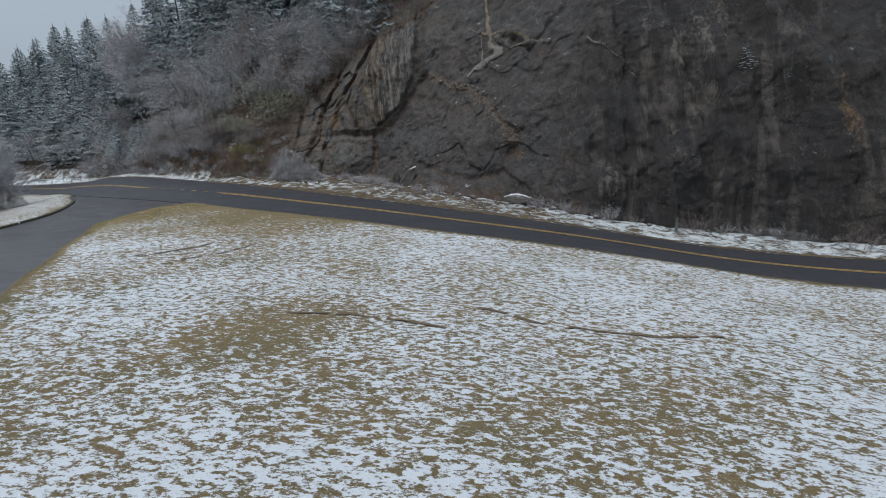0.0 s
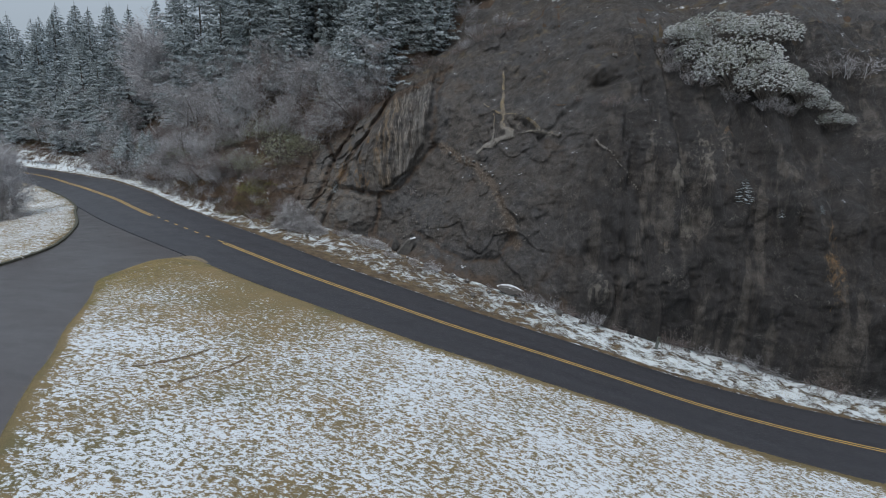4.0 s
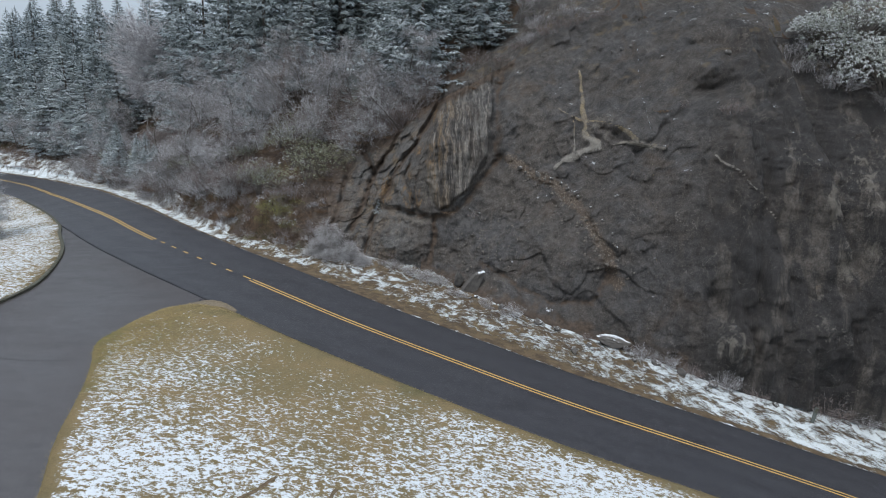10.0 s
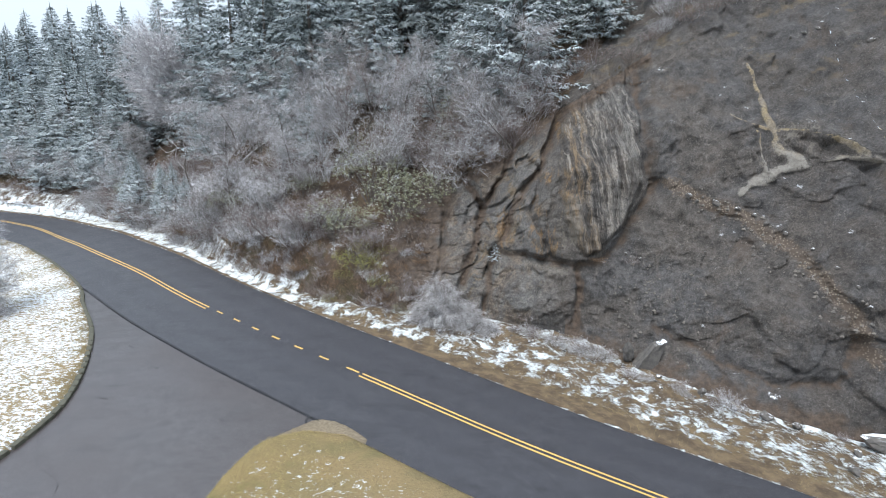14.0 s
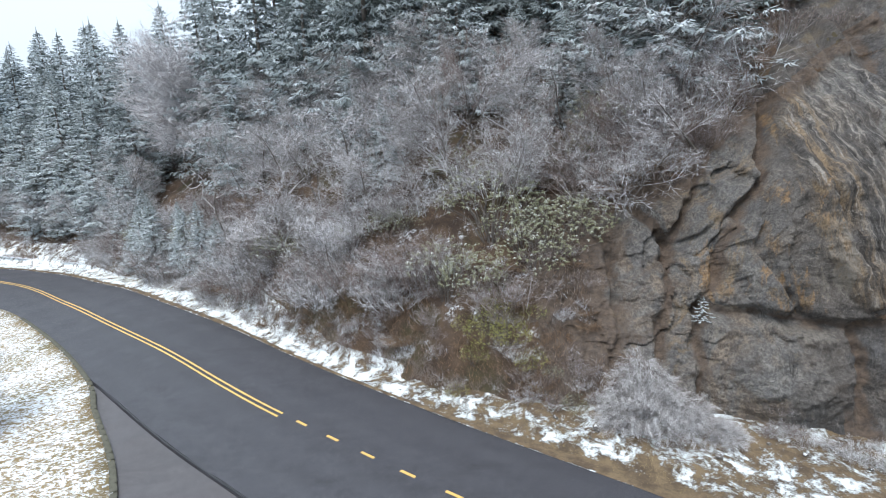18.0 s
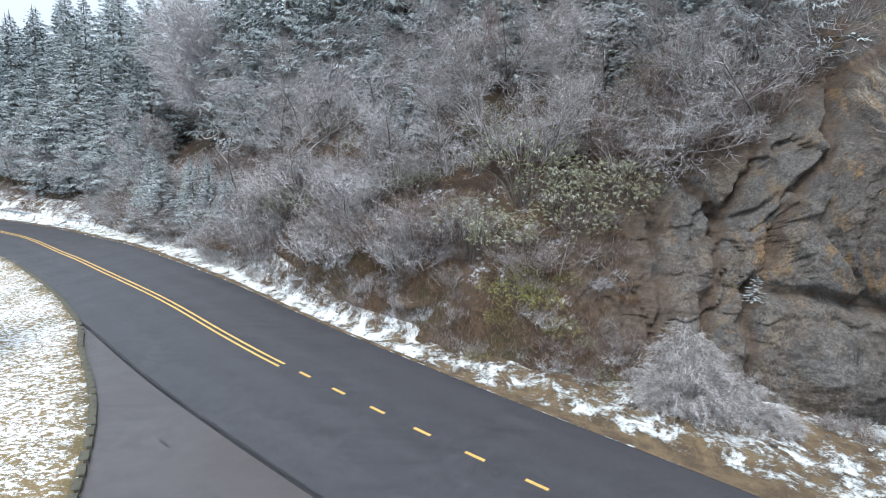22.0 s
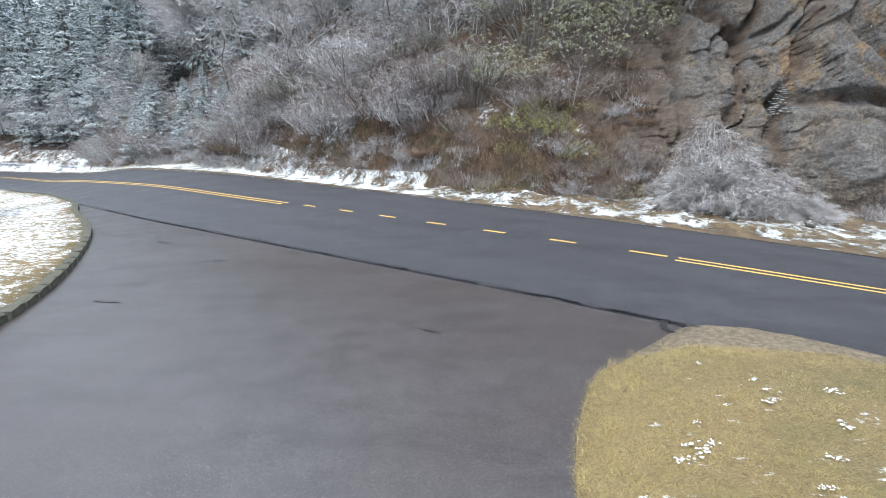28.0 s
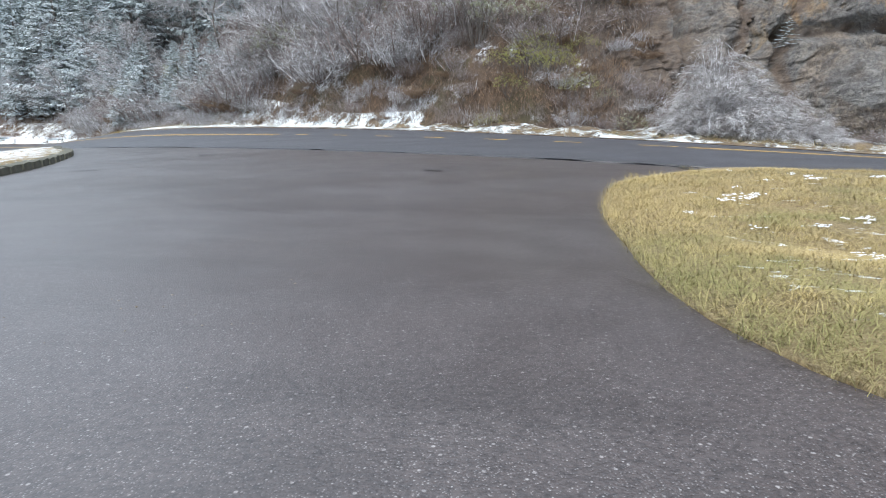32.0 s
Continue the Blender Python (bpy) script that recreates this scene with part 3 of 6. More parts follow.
# faces of another colour: x, height, half width, half height, strength
PALE = ((43.6, 7.7, 0.5, 1.1, 1.0), (44.3, 4.9, 0.45, 1.0, 1.0), (45.4, 9.0, 0.5, 1.7, 0.8), (46.6, 9.4, 0.4, 1.7, 0.7), (45.5, 5.4, 0.4, 0.9, 0.8), (43.0, 2.2, 0.5, 2.4, 0.55), (38.8, 0.2, 0.75, 1.2, 0.75), (42.2, 10.4, 0.6, 1.4, 0.5),
        (32.7, 10.8, 1.3, 1.4, 0.65), (30.8, 9.5, 0.7, 1.0, 0.6), (33.9, 12.6, 0.9, 0.7, 0.5), (35.2, 9.9, 0.9, 0.35, 0.8), (36.9, 13.4, 0.7, 0.4, 0.6), (21.3, 6.3, 0.6, 1.7, 0.9), (20.0, 3.5, 1.5, 0.25, 0.9), (17.6, 3.2, 0.4, 0.5, 0.7), (15.6, 2.6, 0.3, 0.9, 0.6))
RUSTY = ((17.9, 5.2, 0.55, 1.0, 1.1), (20.95, 11.1, 0.35, 0.9, 1.1), (20.3, 8.4, 0.6, 0.5, 0.8), (21.1, 7.4, 0.5, 1.8, 0.75), (19.8, 5.0, 1.2, 1.0, 0.85), (19.4, 6.6, 0.7, 0.7, 0.7), (18.6, 6.2, 0.4, 0.9, 0.6), (51.9, 3.4, 0.55, 2.6, 0.8), (46.9, 10.8, 0.3, 0.5, 0.8), (35.9, 9.9, 0.5, 0.3, 0.6), (43.0, 3.6, 0.4, 0.5, 0.5))


VEINS = (([(31.6, 14.6), (31.7, 12.6), (31.8, 11.2), (31.95, 10.1), (32.4, 9.6)], 0.10, 0.34), ([(32.5, 9.6), (31.6, 9.1), (30.8, 8.5), (29.8, 7.9)], 0.34, 0.16), ([(30.2, 11.7), (31.0, 11.3), (31.8, 11.1)], 0.08, 0.14),
         ([(32.0, 11.0), (32.7, 11.2), (33.1, 11.05), (33.9, 10.6), (34.6, 10.2)], 0.10, 0.20), ([(31.0, 11.0), (31.1, 9.8), (31.0, 8.7)], 0.07, 0.09), ([(33.2, 9.7), (34.6, 9.95), (36.1, 9.7)], 0.06, 0.16), ([(38.6, 9.7), (40.2, 8.1), (41.3, 6.6)], 0.10, 0.05))


def veined(x, z):
    """Above nought inside the pale branching vein, which stands a little out of the dark rock."""
    best = -1.0
    for pts, first, last in VEINS:
        q, along = polyline(x, z, pts, 0.6)
        half = first + (last - first) * along
        best = max(best, 1 - q / half)
    return max(best, -1.0)


def spread(x, z, blots):
    best = 0.0
    for cx, cz, rx, rz, k in blots:
        if abs(x - cx) < 1.6 * rx and abs(z - cz) < 1.6 * rz:
            best = max(best, k * max(0.0, 1 - 0.45 * (((x - cx) / rx) ** 2 + ((z - cz) / rz) ** 2)))
    return best


def wander(x, z):
    return x + 0.22 * noise.noise(Vector((x * 0.9, 2.0, z * 0.9))), z + 0.22 * noise.noise(Vector((x * 0.9, 7.0, z * 0.9)))


def within_slab(x, z):
    x, z = wander(x, z)
    if not (20 < x < 26.2 and 4 < z < 15.5):
        return 0.0
    hit, best = False, 9.0
    for i in range(len(SLAB)):
        (x0, z0), (x1, z1) = SLAB[i - 1], SLAB[i]
        if (z0 > z) != (z1 > z) and x < (x1 - x0) * (z - z0) / (z1 - z0) + x0:
            hit = not hit
        t = min(max(((x - x0) * (x1 - x0) + (z - z0) * (z1 - z0)) / ((x1 - x0) ** 2 + (z1 - z0) ** 2), 0), 1)
        best = min(best, math.hypot(x - x0 - t * (x1 - x0), z - z0 - t * (z1 - z0)))
    return min(1.0, best / 0.3) if hit else 0.0


def wet_wall(x, z):
    """How far the face is the upright, black-stained wall."""
    return min(1.0, max(0.0, (x - 35.8 - 0.25 * max(0, z - 6) + 1.2 * noise.noise(Vector((x * 0.3, 5, z * 0.15)))) / 3.5))


def seams(x, y, z):
    """How far a point of the rock lies from the joints between its blocks."""
    w = noise.noise_vector(Vector((x * 0.5, 1.0, z * 0.4))) * 0.55 + noise.noise_vector(Vector((x * 2.1, 4.0, z * 1.7))) * 0.10
    b, at = noise.voronoi(Vector(((x - 0.42 * z) * 0.58, 0.5, z * 0.24)) + w)
    return b[1] - b[0], noise.cell(at[0] * 7.3)


def relief(x, y, z):
    """How far the rock stands out towards the road."""
    p = Vector((x, y, z))
    d = 0.50 * noise.fractal(p * 0.2, 1.0, 2.1, 4)
    right = wet_wall(x, z)
    left = min(max((21 - x) / 1.5, 0), 1)
    slab = within_slab(x, z)
    # upright ribs of the dark wall
    rib = x + 0.10 * z + 0.5 * noise.noise(Vector((x * 0.3, 8, z * 0.12)))
    d += right * 1.0 * (noise.ridged_multi_fractal(Vector((rib * 0.45, 3.0, z * 0.07)), 1.0, 2.2, 4, 1.0, 2.0) - 0.9)
    d += right * 0.22 * noise.fractal(Vector((rib * 1.6, 0, z * 0.3)), 0.9, 2.0, 3)
    gap, block = seams(x, y, z)
    d += (left * 0.30 + 0.12) * (min(gap, 0.5) ** 0.6 - 0.4) + left * 0.26 * block
    # bent layers of the slab
    fold = x + 0.10 * z + 0.5 * noise.noise(Vector((x * 0.3, 2, z * 0.3)))
    d += slab * (0.10 + 0.46 * (noise.ridged_multi_fractal(Vector((fold * 1.05, 1.0, z * 0.11)), 0.8, 2.2, 4, 1.0, 2.0) - 0.4) + 0.22 * noise.fractal(Vector((fold * 4.2, 1.0, z * 0.25)), 0.8, 2.0, 2))
    # the rounded block at the foot, the outcrop below the gully and the block beside the vein
    d += 0.75 * bump(x, 19.4, 2.6) * bump(z, 1.9, 2.4)
    d += 0.55 * bump(x, 29.5, 4.2) * bump(z, 3.0 - 0.3 * (x - 29.5), 3.2)
    d += 0.45 * bump(x, 33.4, 1.6) * bump(z, 10.9, 0.9) + 0.35 * bump(x, 35.0, 1.5) * bump(z, 10.1, 0.8)
    # a dark hole near the ground and a hollow under an overhang high up
    d -= 1.0 * bump(x, 38.4, 1.0) * bump(z, 1.9, 1.3) - 0.45 * bump(x, 38.8, 0.9) * bump(z, -0.3, 1.6)
    d -= 0.95 * bump(x, 39.2, 1.7) * bump(z, 13.6 + 0.12 * (x - 39), 0.85) - 0.5 * bump(x, 39.2, 2.2) * bump(z, 14.9 + 0.12 * (x - 39), 0.7)
    wx, wz = wander(x, z)
    for pts, half, depth, _ in JOINTS:
        q, along = polyline(wx, wz, pts, half * 1.8)
        if q < half * 1.8:
            d -= depth * (1.5 if x < 21.5 else 1.0) * max(0.0, 1 - q / (half * 1.2)) ** 0.8 * (0.75 + 0.5 * noise.noise(Vector((along * 9, depth * 31, 1))))
    d += 0.22 * max(0.0, veined(wx, wz)) ** 0.7
    # stepped breaks
    joint = noise.cell(Vector((x * 0.42 + z * 0.32, 2.0, z * 0.30 - x * 0.24)) + 0.25 * noise.noise_vector(p * 0.6))
    d += 0.14 * joint * (1 - 0.5 * right) * min(1, max(0.35, (x - 24) / 4))
    wedge = noise.cell(Vector((x * 1.0 + z * 0.75, 5.0, z * 0.6 - x * 0.6)) + 0.3 * noise.noise_vector(p * 0.9))
    d += 0.06 * wedge * (1 - slab)
    d += 0.16 * noise.fractal(p * 1.3, 0.9, 2.1, 4) + 0.035 * noise.noise(p * 5.3)
    return d


def rock_point(x, s):
    """A point of the rock face in its full relief."""
    r = station(x)
    y, z = r[0] + np.interp(s, STEPS, r[1::2]), float(np.interp(s, STEPS, r[2::2]))
    w = min(1.0, 0.35 + s) * min(1.0, max(0.0, (x - 9.5) / 3))
    d = relief(x, float(y), z) * w
    return Vector((x + 0.15 * d, float(y) - d, z + 0.12 * d))


def rock_at(x, z):
    """The face at that height."""
    r = station(x)
    return rock_point(x, float(np.interp(z, r[2::2], STEPS)))


def bracken_line(x):
    """The height above which earth and bracken cover the broken rock."""
    return float(np.interp(x, (11, 13.5, 15.6, 17.3, 18.2, 18.9, 20.2), (5.0, 6.4, 7.4, 7.9, 8.6, 10.0, 12.0)))


def slope_z(x, y):
    r = station(x)
    return float(np.interp(y - r[0], r[1::2], r[2::2]))


def slope_foot(x):
    return float(station(x)[0])


def mesh_of(name, verts, faces, materials, smooth=False):
    me = bpy.data.meshes.new(name)
    me.from_pydata([tuple(v) for v in verts], [], faces)
    for m in materials if isinstance(materials, (list, tuple)) else [materials]:
        me.materials.append(m)
    if smooth:
        me.polygons.foreach_set("use_smooth", [True] * len(me.polygons))
    return me


def sheet(rows):
    n = len(rows[0])
    return [p for r in rows for p in r], [(i * n + j, i * n + j + 1, (i + 1) * n + j + 1, (i + 1) * n + j) for i in range(len(rows) - 1) for j in range(n - 1)]


def part(name, mesh, parent=None, label="", at=None):
    ob = new(name, mesh)
    if parent is not None:
        ob.parent = parent
    if at is not None:
        ob.matrix_basis = at
    return tagged(ob, label)


def attribute(me, name, values):
    a = me.attributes.new(name, "FLOAT", "POINT")
    a.data.foreach_set("value", values)


# ---- ground, road and pavement ----
def axis(lo, hi, near, a, b, coarse):
    return sorted(set([round(v, 2) for v in np.arange(lo, a, coarse)] + [round(v, 2) for v in np.arange(a, b, near)] + [round(v, 2) for v in np.arange(b, hi + 1, coarse)]))


gx, gy = axis(-400, 400, 2.5, -60, 80, 20), axis(-400, 400, 2.5, -70, 70, 20)
me = mesh_of("ground", *sheet([[(x, y, gz(x, y) - 0.16) for x in gx] for y in gy]), MEADOW, True)
attribute(me, "snow", [0.75] * len(me.vertices))
tagged(new("ground", me), "open ground of winter grass under patchy snow", "ground", kind="structure")

line = smooth_line(CENTRE, 0.5)
ALONG = [0.0]
for a, b in zip(line, line[1:]):
    ALONG.append(ALONG[-1] + (b - a).length)


def on_road(s, w, dz=0.0):
    """A point s metres along the middle of the road, w metres to its far side."""
    i = min(max(int(np.searchsorted(ALONG, s)) - 1, 0), len(line) - 2)
    f = (s - ALONG[i]) / (ALONG[i + 1] - ALONG[i])
    p = line[i].lerp(line[i + 1], f)
    d = (line[min(i + 2, len(line) - 1)] - line[max(i - 1, 0)]).normalized()
    q = p + Vector((-d.y, d.x, 0)) * w
    crown = 0.05 * (1 - (w / 3.5) ** 2) if abs(w) < 3.5 else 0
    return Vector((q.x, q.y, gz(q.x, q.y) + crown + dz))


def along_at(x):
    return float(np.interp(x, [p.x for p in line], ALONG))


S0, S1, SA, SB = 2.0, ALONG[-1] - 2, along_at(0.5), along_at(11.09)
stops = sorted(set(list(np.arange(S0, S1, 4.0)) + list(np.arange(along_at(-45), along_at(70), 0.6))))
rows = []
WIDTHS = (-3.62, -3.5, -3.0, -2.5, -2.0, -1.5, -1.0, -0.5, 0, 0.5, 1.0, 1.5, 2.0, 2.5, 3.0, 3.5, 3.62)
TRACK = [max(0.0, 1 - abs(abs(abs(w) - 1.75) - 0.75) / 0.55) for w in WIDTHS]
for w in WIDTHS:
    rows.append([on_road(s, w + (0.05 * noise.noise(Vector((s * 0.9, w, 0))) if abs(w) > 3.4 else 0), -0.16 if abs(w) > 3.6 else 0.0) for s in stops])
me = mesh_of("road", *sheet(rows), ASPHALT)
attribute(me, "track", [t for t in TRACK for _ in stops])
road = tagged(new("road", me), "two-lane road of dark fresh asphalt, damp", "road", kind="structure")


def painted(name, s0, s1, w, half, dz=0.006):
    ss = [s0 + (s1 - s0) * i / max(1, int((s1 - s0) / 0.7) + 1) for i in range(max(1, int((s1 - s0) / 0.7) + 1) + 1)]
    jag = lambda s, k: 0.008 * noise.noise(Vector((s * 7, k, 0)))
    return part(name, mesh_of(name, *sheet([[on_road(s, w - half + jag(s, 1), dz) for s in ss], [on_road(s, w + half + jag(s, 5), dz) for s in ss]]), PAINT), road, "worn yellow centre line" if name == "line" else "short yellow dash")


for a, b in ((along_at(-120), SA), (SB, along_at(120))):
    painted("line", a, b, -0.12, 0.048)
    painted("line", a, b, 0.12, 0.048)
for k in range(7):
    painted("dash", SA + 0.98 + 1.87 * k, SA + 1.62 + 1.87 * k + (0.15 if k == 6 else 0), 0.10, 0.055)

LEFT_KERB = [(-70, 34), (-42, 26.5), (-32, 21), (-26, 16.9), (-17.2, 8.9), (-11, 2.6), (-8.6, -0.6), (-5.6, -4.3), (-3.9, -6.8), (-2.2, -9.9), (-1.2, -12.2), (-0.7, -14), (-0.7, -17), (-1.6, -23), (-4.5, -32), (-10, -44)]
ISLAND = [(22.5, -45), (17.2, -38.2), (14.3, -33.3), (13.0, -30.5), (11.6, -28), (10.3, -25), (9.2, -22.8), (8.3, -21.3), (7.78, -20.3), (7.68, -19.4), (7.72, -18.5), (7.87, -17.4), (8.1, -16.5), (8.4, -15.8), (8.9, -15.3), (9.8, -14.9)]


def inside(x, y, ring):
    hit, n = False, len(ring)
    for i in range(n):
        (x0, y0), (x1, y1) = ring[i - 1], ring[i]
        if (y0 > y) != (y1 > y) and x < (x1 - x0) * (y - y0) / (y1 - y0) + x0:
            hit = not hit
    return hit


def near_ring(x, y, ring):
    best = 1e9
    for i in range(len(ring)):
        (x0, y0), (x1, y1) = ring[i - 1], ring[i]
        t = min(max(((x - x0) * (x1 - x0) + (y - y0) * (y1 - y0)) / ((x1 - x0) ** 2 + (y1 - y0) ** 2 + 1e-9), 0), 1)
        best = min(best, math.hypot(x - x0 - t * (x1 - x0), y - y0 - t * (y1 - y0)))
    return best


def draped(name, ring, step, height, material, skirt=0.0, fine=None):
    """A sheet laid over the ground inside a ring; height(x, y, distance to the ring) lifts it, skirt turns its rim down."""
    from mathutils.geometry import delaunay_2d_cdt
    pts = [Vector(p) for p in ring]
    edges = [(i, (i + 1) % len(ring)) for i in range(len(ring))]
    xs_, ys_ = [p[0] for p in ring], [p[1] for p in ring]
    rnd = random.Random(5)
    y = min(ys_)
    while y < max(ys_):
        x = min(xs_)
        while x < max(xs_):
            st = fine(x, y) if fine else step
            px, py = x + rnd.uniform(-0.3, 0.3) * st, y + rnd.uniform(-0.3, 0.3) * step
            if inside(px, py, ring) and near_ring(px, py, ring) > 0.12:
                pts.append(Vector((px, py)))
            x += st
        y += step
    v, _, f, *_ = delaunay_2d_cdt(pts, edges, [], 1, 1e-5)
    rims = [near_ring(p.x, p.y, ring) for p in v]
    verts = [(p.x, p.y, gz(p.x, p.y) + height(p.x, p.y, r)) for p, r in zip(v, rims)]
    faces = [tuple(q) for q in f]
    if skirt:
        count = {}
        for q in faces:
            for i in range(len(q)):
                e = (q[i - 1], q[i])
                count[tuple(sorted(e))] = count.get(tuple(sorted(e)), []) + [e]
        low = {}
        for e in [c[0] for c in count.values() if len(c) == 1]:
            for i in e:
                if i not in low:
                    low[i] = len(verts)
                    verts.append((verts[i][0], verts[i][1], verts[i][2] - skirt))
            faces.append((e[1], e[0], low[e[0]], low[e[1]]))
            rims += [0.0] * (len(verts) - len(rims))
    return mesh_of(name, verts, faces, material, True), rims


def wavy(pts, step, amount, seed):
    out = smooth_line(pts, step)
    return [(p.x + amount * noise.noise(Vector((p.x, p.y, seed))), p.y + amount * noise.noise(Vector((p.x, p.y, seed + 9)))) for p in out]


kerb_line = smooth_line(LEFT_KERB, 0.6)
island_edge = wavy(ISLAND, 0.35, 0.045, 2.0)
near_edge = [on_road(s, -3.66) for s in np.arange(along_at(-30), along_at(13.8), 1.2)]
# the old pavement of the junction and the car park
ring = [(p.x, p.y) for p in near_edge] + [(13.0, -16.2), (11, -17), (14, -22), (20, -32), (30, -45), (38, -60), (40, -80), (-20, -80), (-14, -50)] + [(p.x - 0.4, p.y - 0.2) for p in reversed(kerb_line)]
me, _ = draped("pavement", ring, 2.5, lambda x, y, r: -0.012 + 0.005 * noise.noise(Vector((x * 0.3, y * 0.3, 0))), OLD)
pavement = tagged(new("pavement", me), "older grey asphalt of the junction, damp with darker stains", "pavement", kind="structure")


def ribbon(name, pts, half, material, parent, dz, jag=0.3, label=""):
    """A thin uneven band laid along points of the ground."""
    p = smooth_line(pts, 0.12)
    a, b = [], []
    for i, q in enumerate(p):
        d = (p[min(i + 1, len(p) - 1)] - p[max(i - 1, 0)]).normalized()
        w = half * (1 + jag * 2 * noise.noise(Vector((i * 0.4, half * 50, 1)))) * min(1, 0.3 + i / 6, 0.3 + (len(p) - 1 - i) / 6)
        q = q + Vector((-d.y, d.x, 0)) * half * jag * 4 * noise.noise(Vector((i * 0.23, 4, half)))
        for side, row in ((1, a), (-1, b)):
            r = q + Vector((-d.y, d.x, 0)) * w * side
            row.append((r.x, r.y, gz(r.x, r.y) + dz))
    return part(name, mesh_of(name, *sheet([a, b]), material), parent, label)


seam = [(on_road(s, -3.55).x, on_road(s, -3.55).y) for s in np.arange(along_at(-5.5), along_at(16), 0.8)]
ribbon("tar_seam", seam, 0.022, TAR, pavement, 0.006, 0.35, "black tar seam along the joint")
ribbon("crack", [(9.6, -13.4), (9.75, -13.9), (9.7, -14.3), (9.9, -14.75)], 0.035, TAR, pavement, -0.001, 0.7, "dark open crack")
for pts in ([(-0.6, -14.8), (1.0, -17.0), (2.6, -18.2), (3.2, -20.6)], [(-0.4, -21.6), (3, -22.0), (6.0, -22.4), (9.0, -22.0)]):
    ribbon("crack", pts, 0.007, STAIN, pavement, -0.002, 1.0, "thin dark crack")
for (x, y), (lx, ly), turn in (((1.35, -9.95), (0.2, 0.07), -25), ((6.37, -14.3), (0.16, 0.06), -30), ((-1.2, -7.6), (0.3, 0.05), -35), ((0.5, -12.6), (0.3, 0.05), -15), ((9.3, -30.5), (0.7, 0.35), 20), ((8.4, -29.3), (0.4, 0.2), 50)):
    c, s = math.cos(radians(turn)), math.sin(radians(turn))
    rim = []
    for k in range(22):
        a = k * math.tau / 22
        f = 1 + 0.45 * noise.noise(Vector((x + 1.6 * math.cos(a), y + 1.6 * math.sin(a), 3)))
        u, v = lx * f * math.cos(a), ly * f * math.sin(a)
        px, py = x + u * c - v * s, y + u * s + v * c
        rim.append((px, py, gz(px, py) - 0.001))
    part("oil_stain", mesh_of("oil_stain", rim, [tuple(range(22))], STAIN), pavement, "dark oil stain")


# ---- grass beside the road ----
def turf_lift(x, y, r):
    return 0.02 + 0.07 * min(1, r / 0.35) + 0.05 * min(r, 1) * noise.noise(Vector((x * 0.45, y * 0.45, 2))) + 0.045 * min(1, r) * noise.noise(Vector((x * 1.9, y * 1.9, 5)))


RUTS = ([(16.46, -31.3), (17.3, -30.85), (18.3, -29.85), (19.05, -28.5)], [(18.9, -32.6), (19.7, -31.4), (20.55, -29.9), (21.05, -28.3)],
        [(25.4, -38.0), (27.2, -38.0), (28.8, -38.35), (29.8, -38.8)], [(30.1, -36.6), (31.1, -37.05), (32, -37.7), (33.1, -38.0), (34.6, -38.1), (36.9, -37.5)])


right_edge = [on_road(s, -3.58) for s in np.arange(along_at(13.4), along_at(95), 0.9)]
ring = island_edge + [(p.x, p.y) for p in right_edge] + [(100, -60), (60, -75), (36, -62), (28, -52)]
ring = [(p[0], p[1]) for p in ring]
me, rims = draped("grass_island", ring, 0.4, lambda x, y, r: turf_lift(x, y, r), MEADOW, 0.14, lambda x, y: 0.4 if x < 42 else 1.6)
tip = Vector((10.2, -16.5))
vals = []
for v, r in zip(me.vertices, rims):
    far = (Vector((v.co.x, v.co.y)) - tip).length
    road_side = near_ring(v.co.x, v.co.y, [(p.x, p.y) for p in right_edge[:60]]) if v.co.x > 8 else 9
    snow = 0.96 * min(1, 0.66 + max(0, far - 1.8) / 11)
    snow *= min(1, 0.72 + r / 2.8) * min(1, 0.84 - 0.20 * min(1, max(0, (30 - v.co.x) / 10)) + road_side / 4.5)
    snow *= 1 - 0.24 * bump(v.co.x, 18.5, 9.0) * bump(v.co.y, -22.5, 7.5) - 0.25 * bump(v.co.x, 25.5, 3.0) * bump(v.co.y, -39.5, 3.5)
    vals.append(snow * (0.3 if r < 0.12 else 1))
attribute(me, "snow", vals)
island = tagged(new("grass_island", me), "tongue of tan winter grass with patchy snow between the roads", "lawn", kind="structure")
# ruts left by wheels in the wet turf, broken where the snow bridges them
for path in RUTS:
    p = smooth_line(path, 0.1)
    v, f = [], []
    for i in range(1, len(p) - 2):
        if noise.noise(Vector((p[i].x * 1.7, p[i].y * 1.7, 8))) < -0.22:
            continue
        b = len(v)
        for q in (p[i], p[i + 1]):
            w = 0.075 + 0.06 * noise.noise(Vector((q.x * 4, q.y * 4, 3)))
            o = 0.05 * noise.noise(Vector((q.x * 2.3, q.y * 2.3, 6)))
            d = (p[i + 1] - p[i - 1]).normalized()
            for side in (-1, 1):
                e = q + Vector((-d.y, d.x, 0)) * (o + w * side)
                v.append((e.x, e.y, gz(e.x, e.y) + turf_lift(e.x, e.y, 2) + 0.02))
        f.append((b, b + 1, b + 3, b + 2))
    part("wheel_rut", mesh_of("wheel_rut", v, f, EARTH), island, "dark wheel rut pressed into the turf")

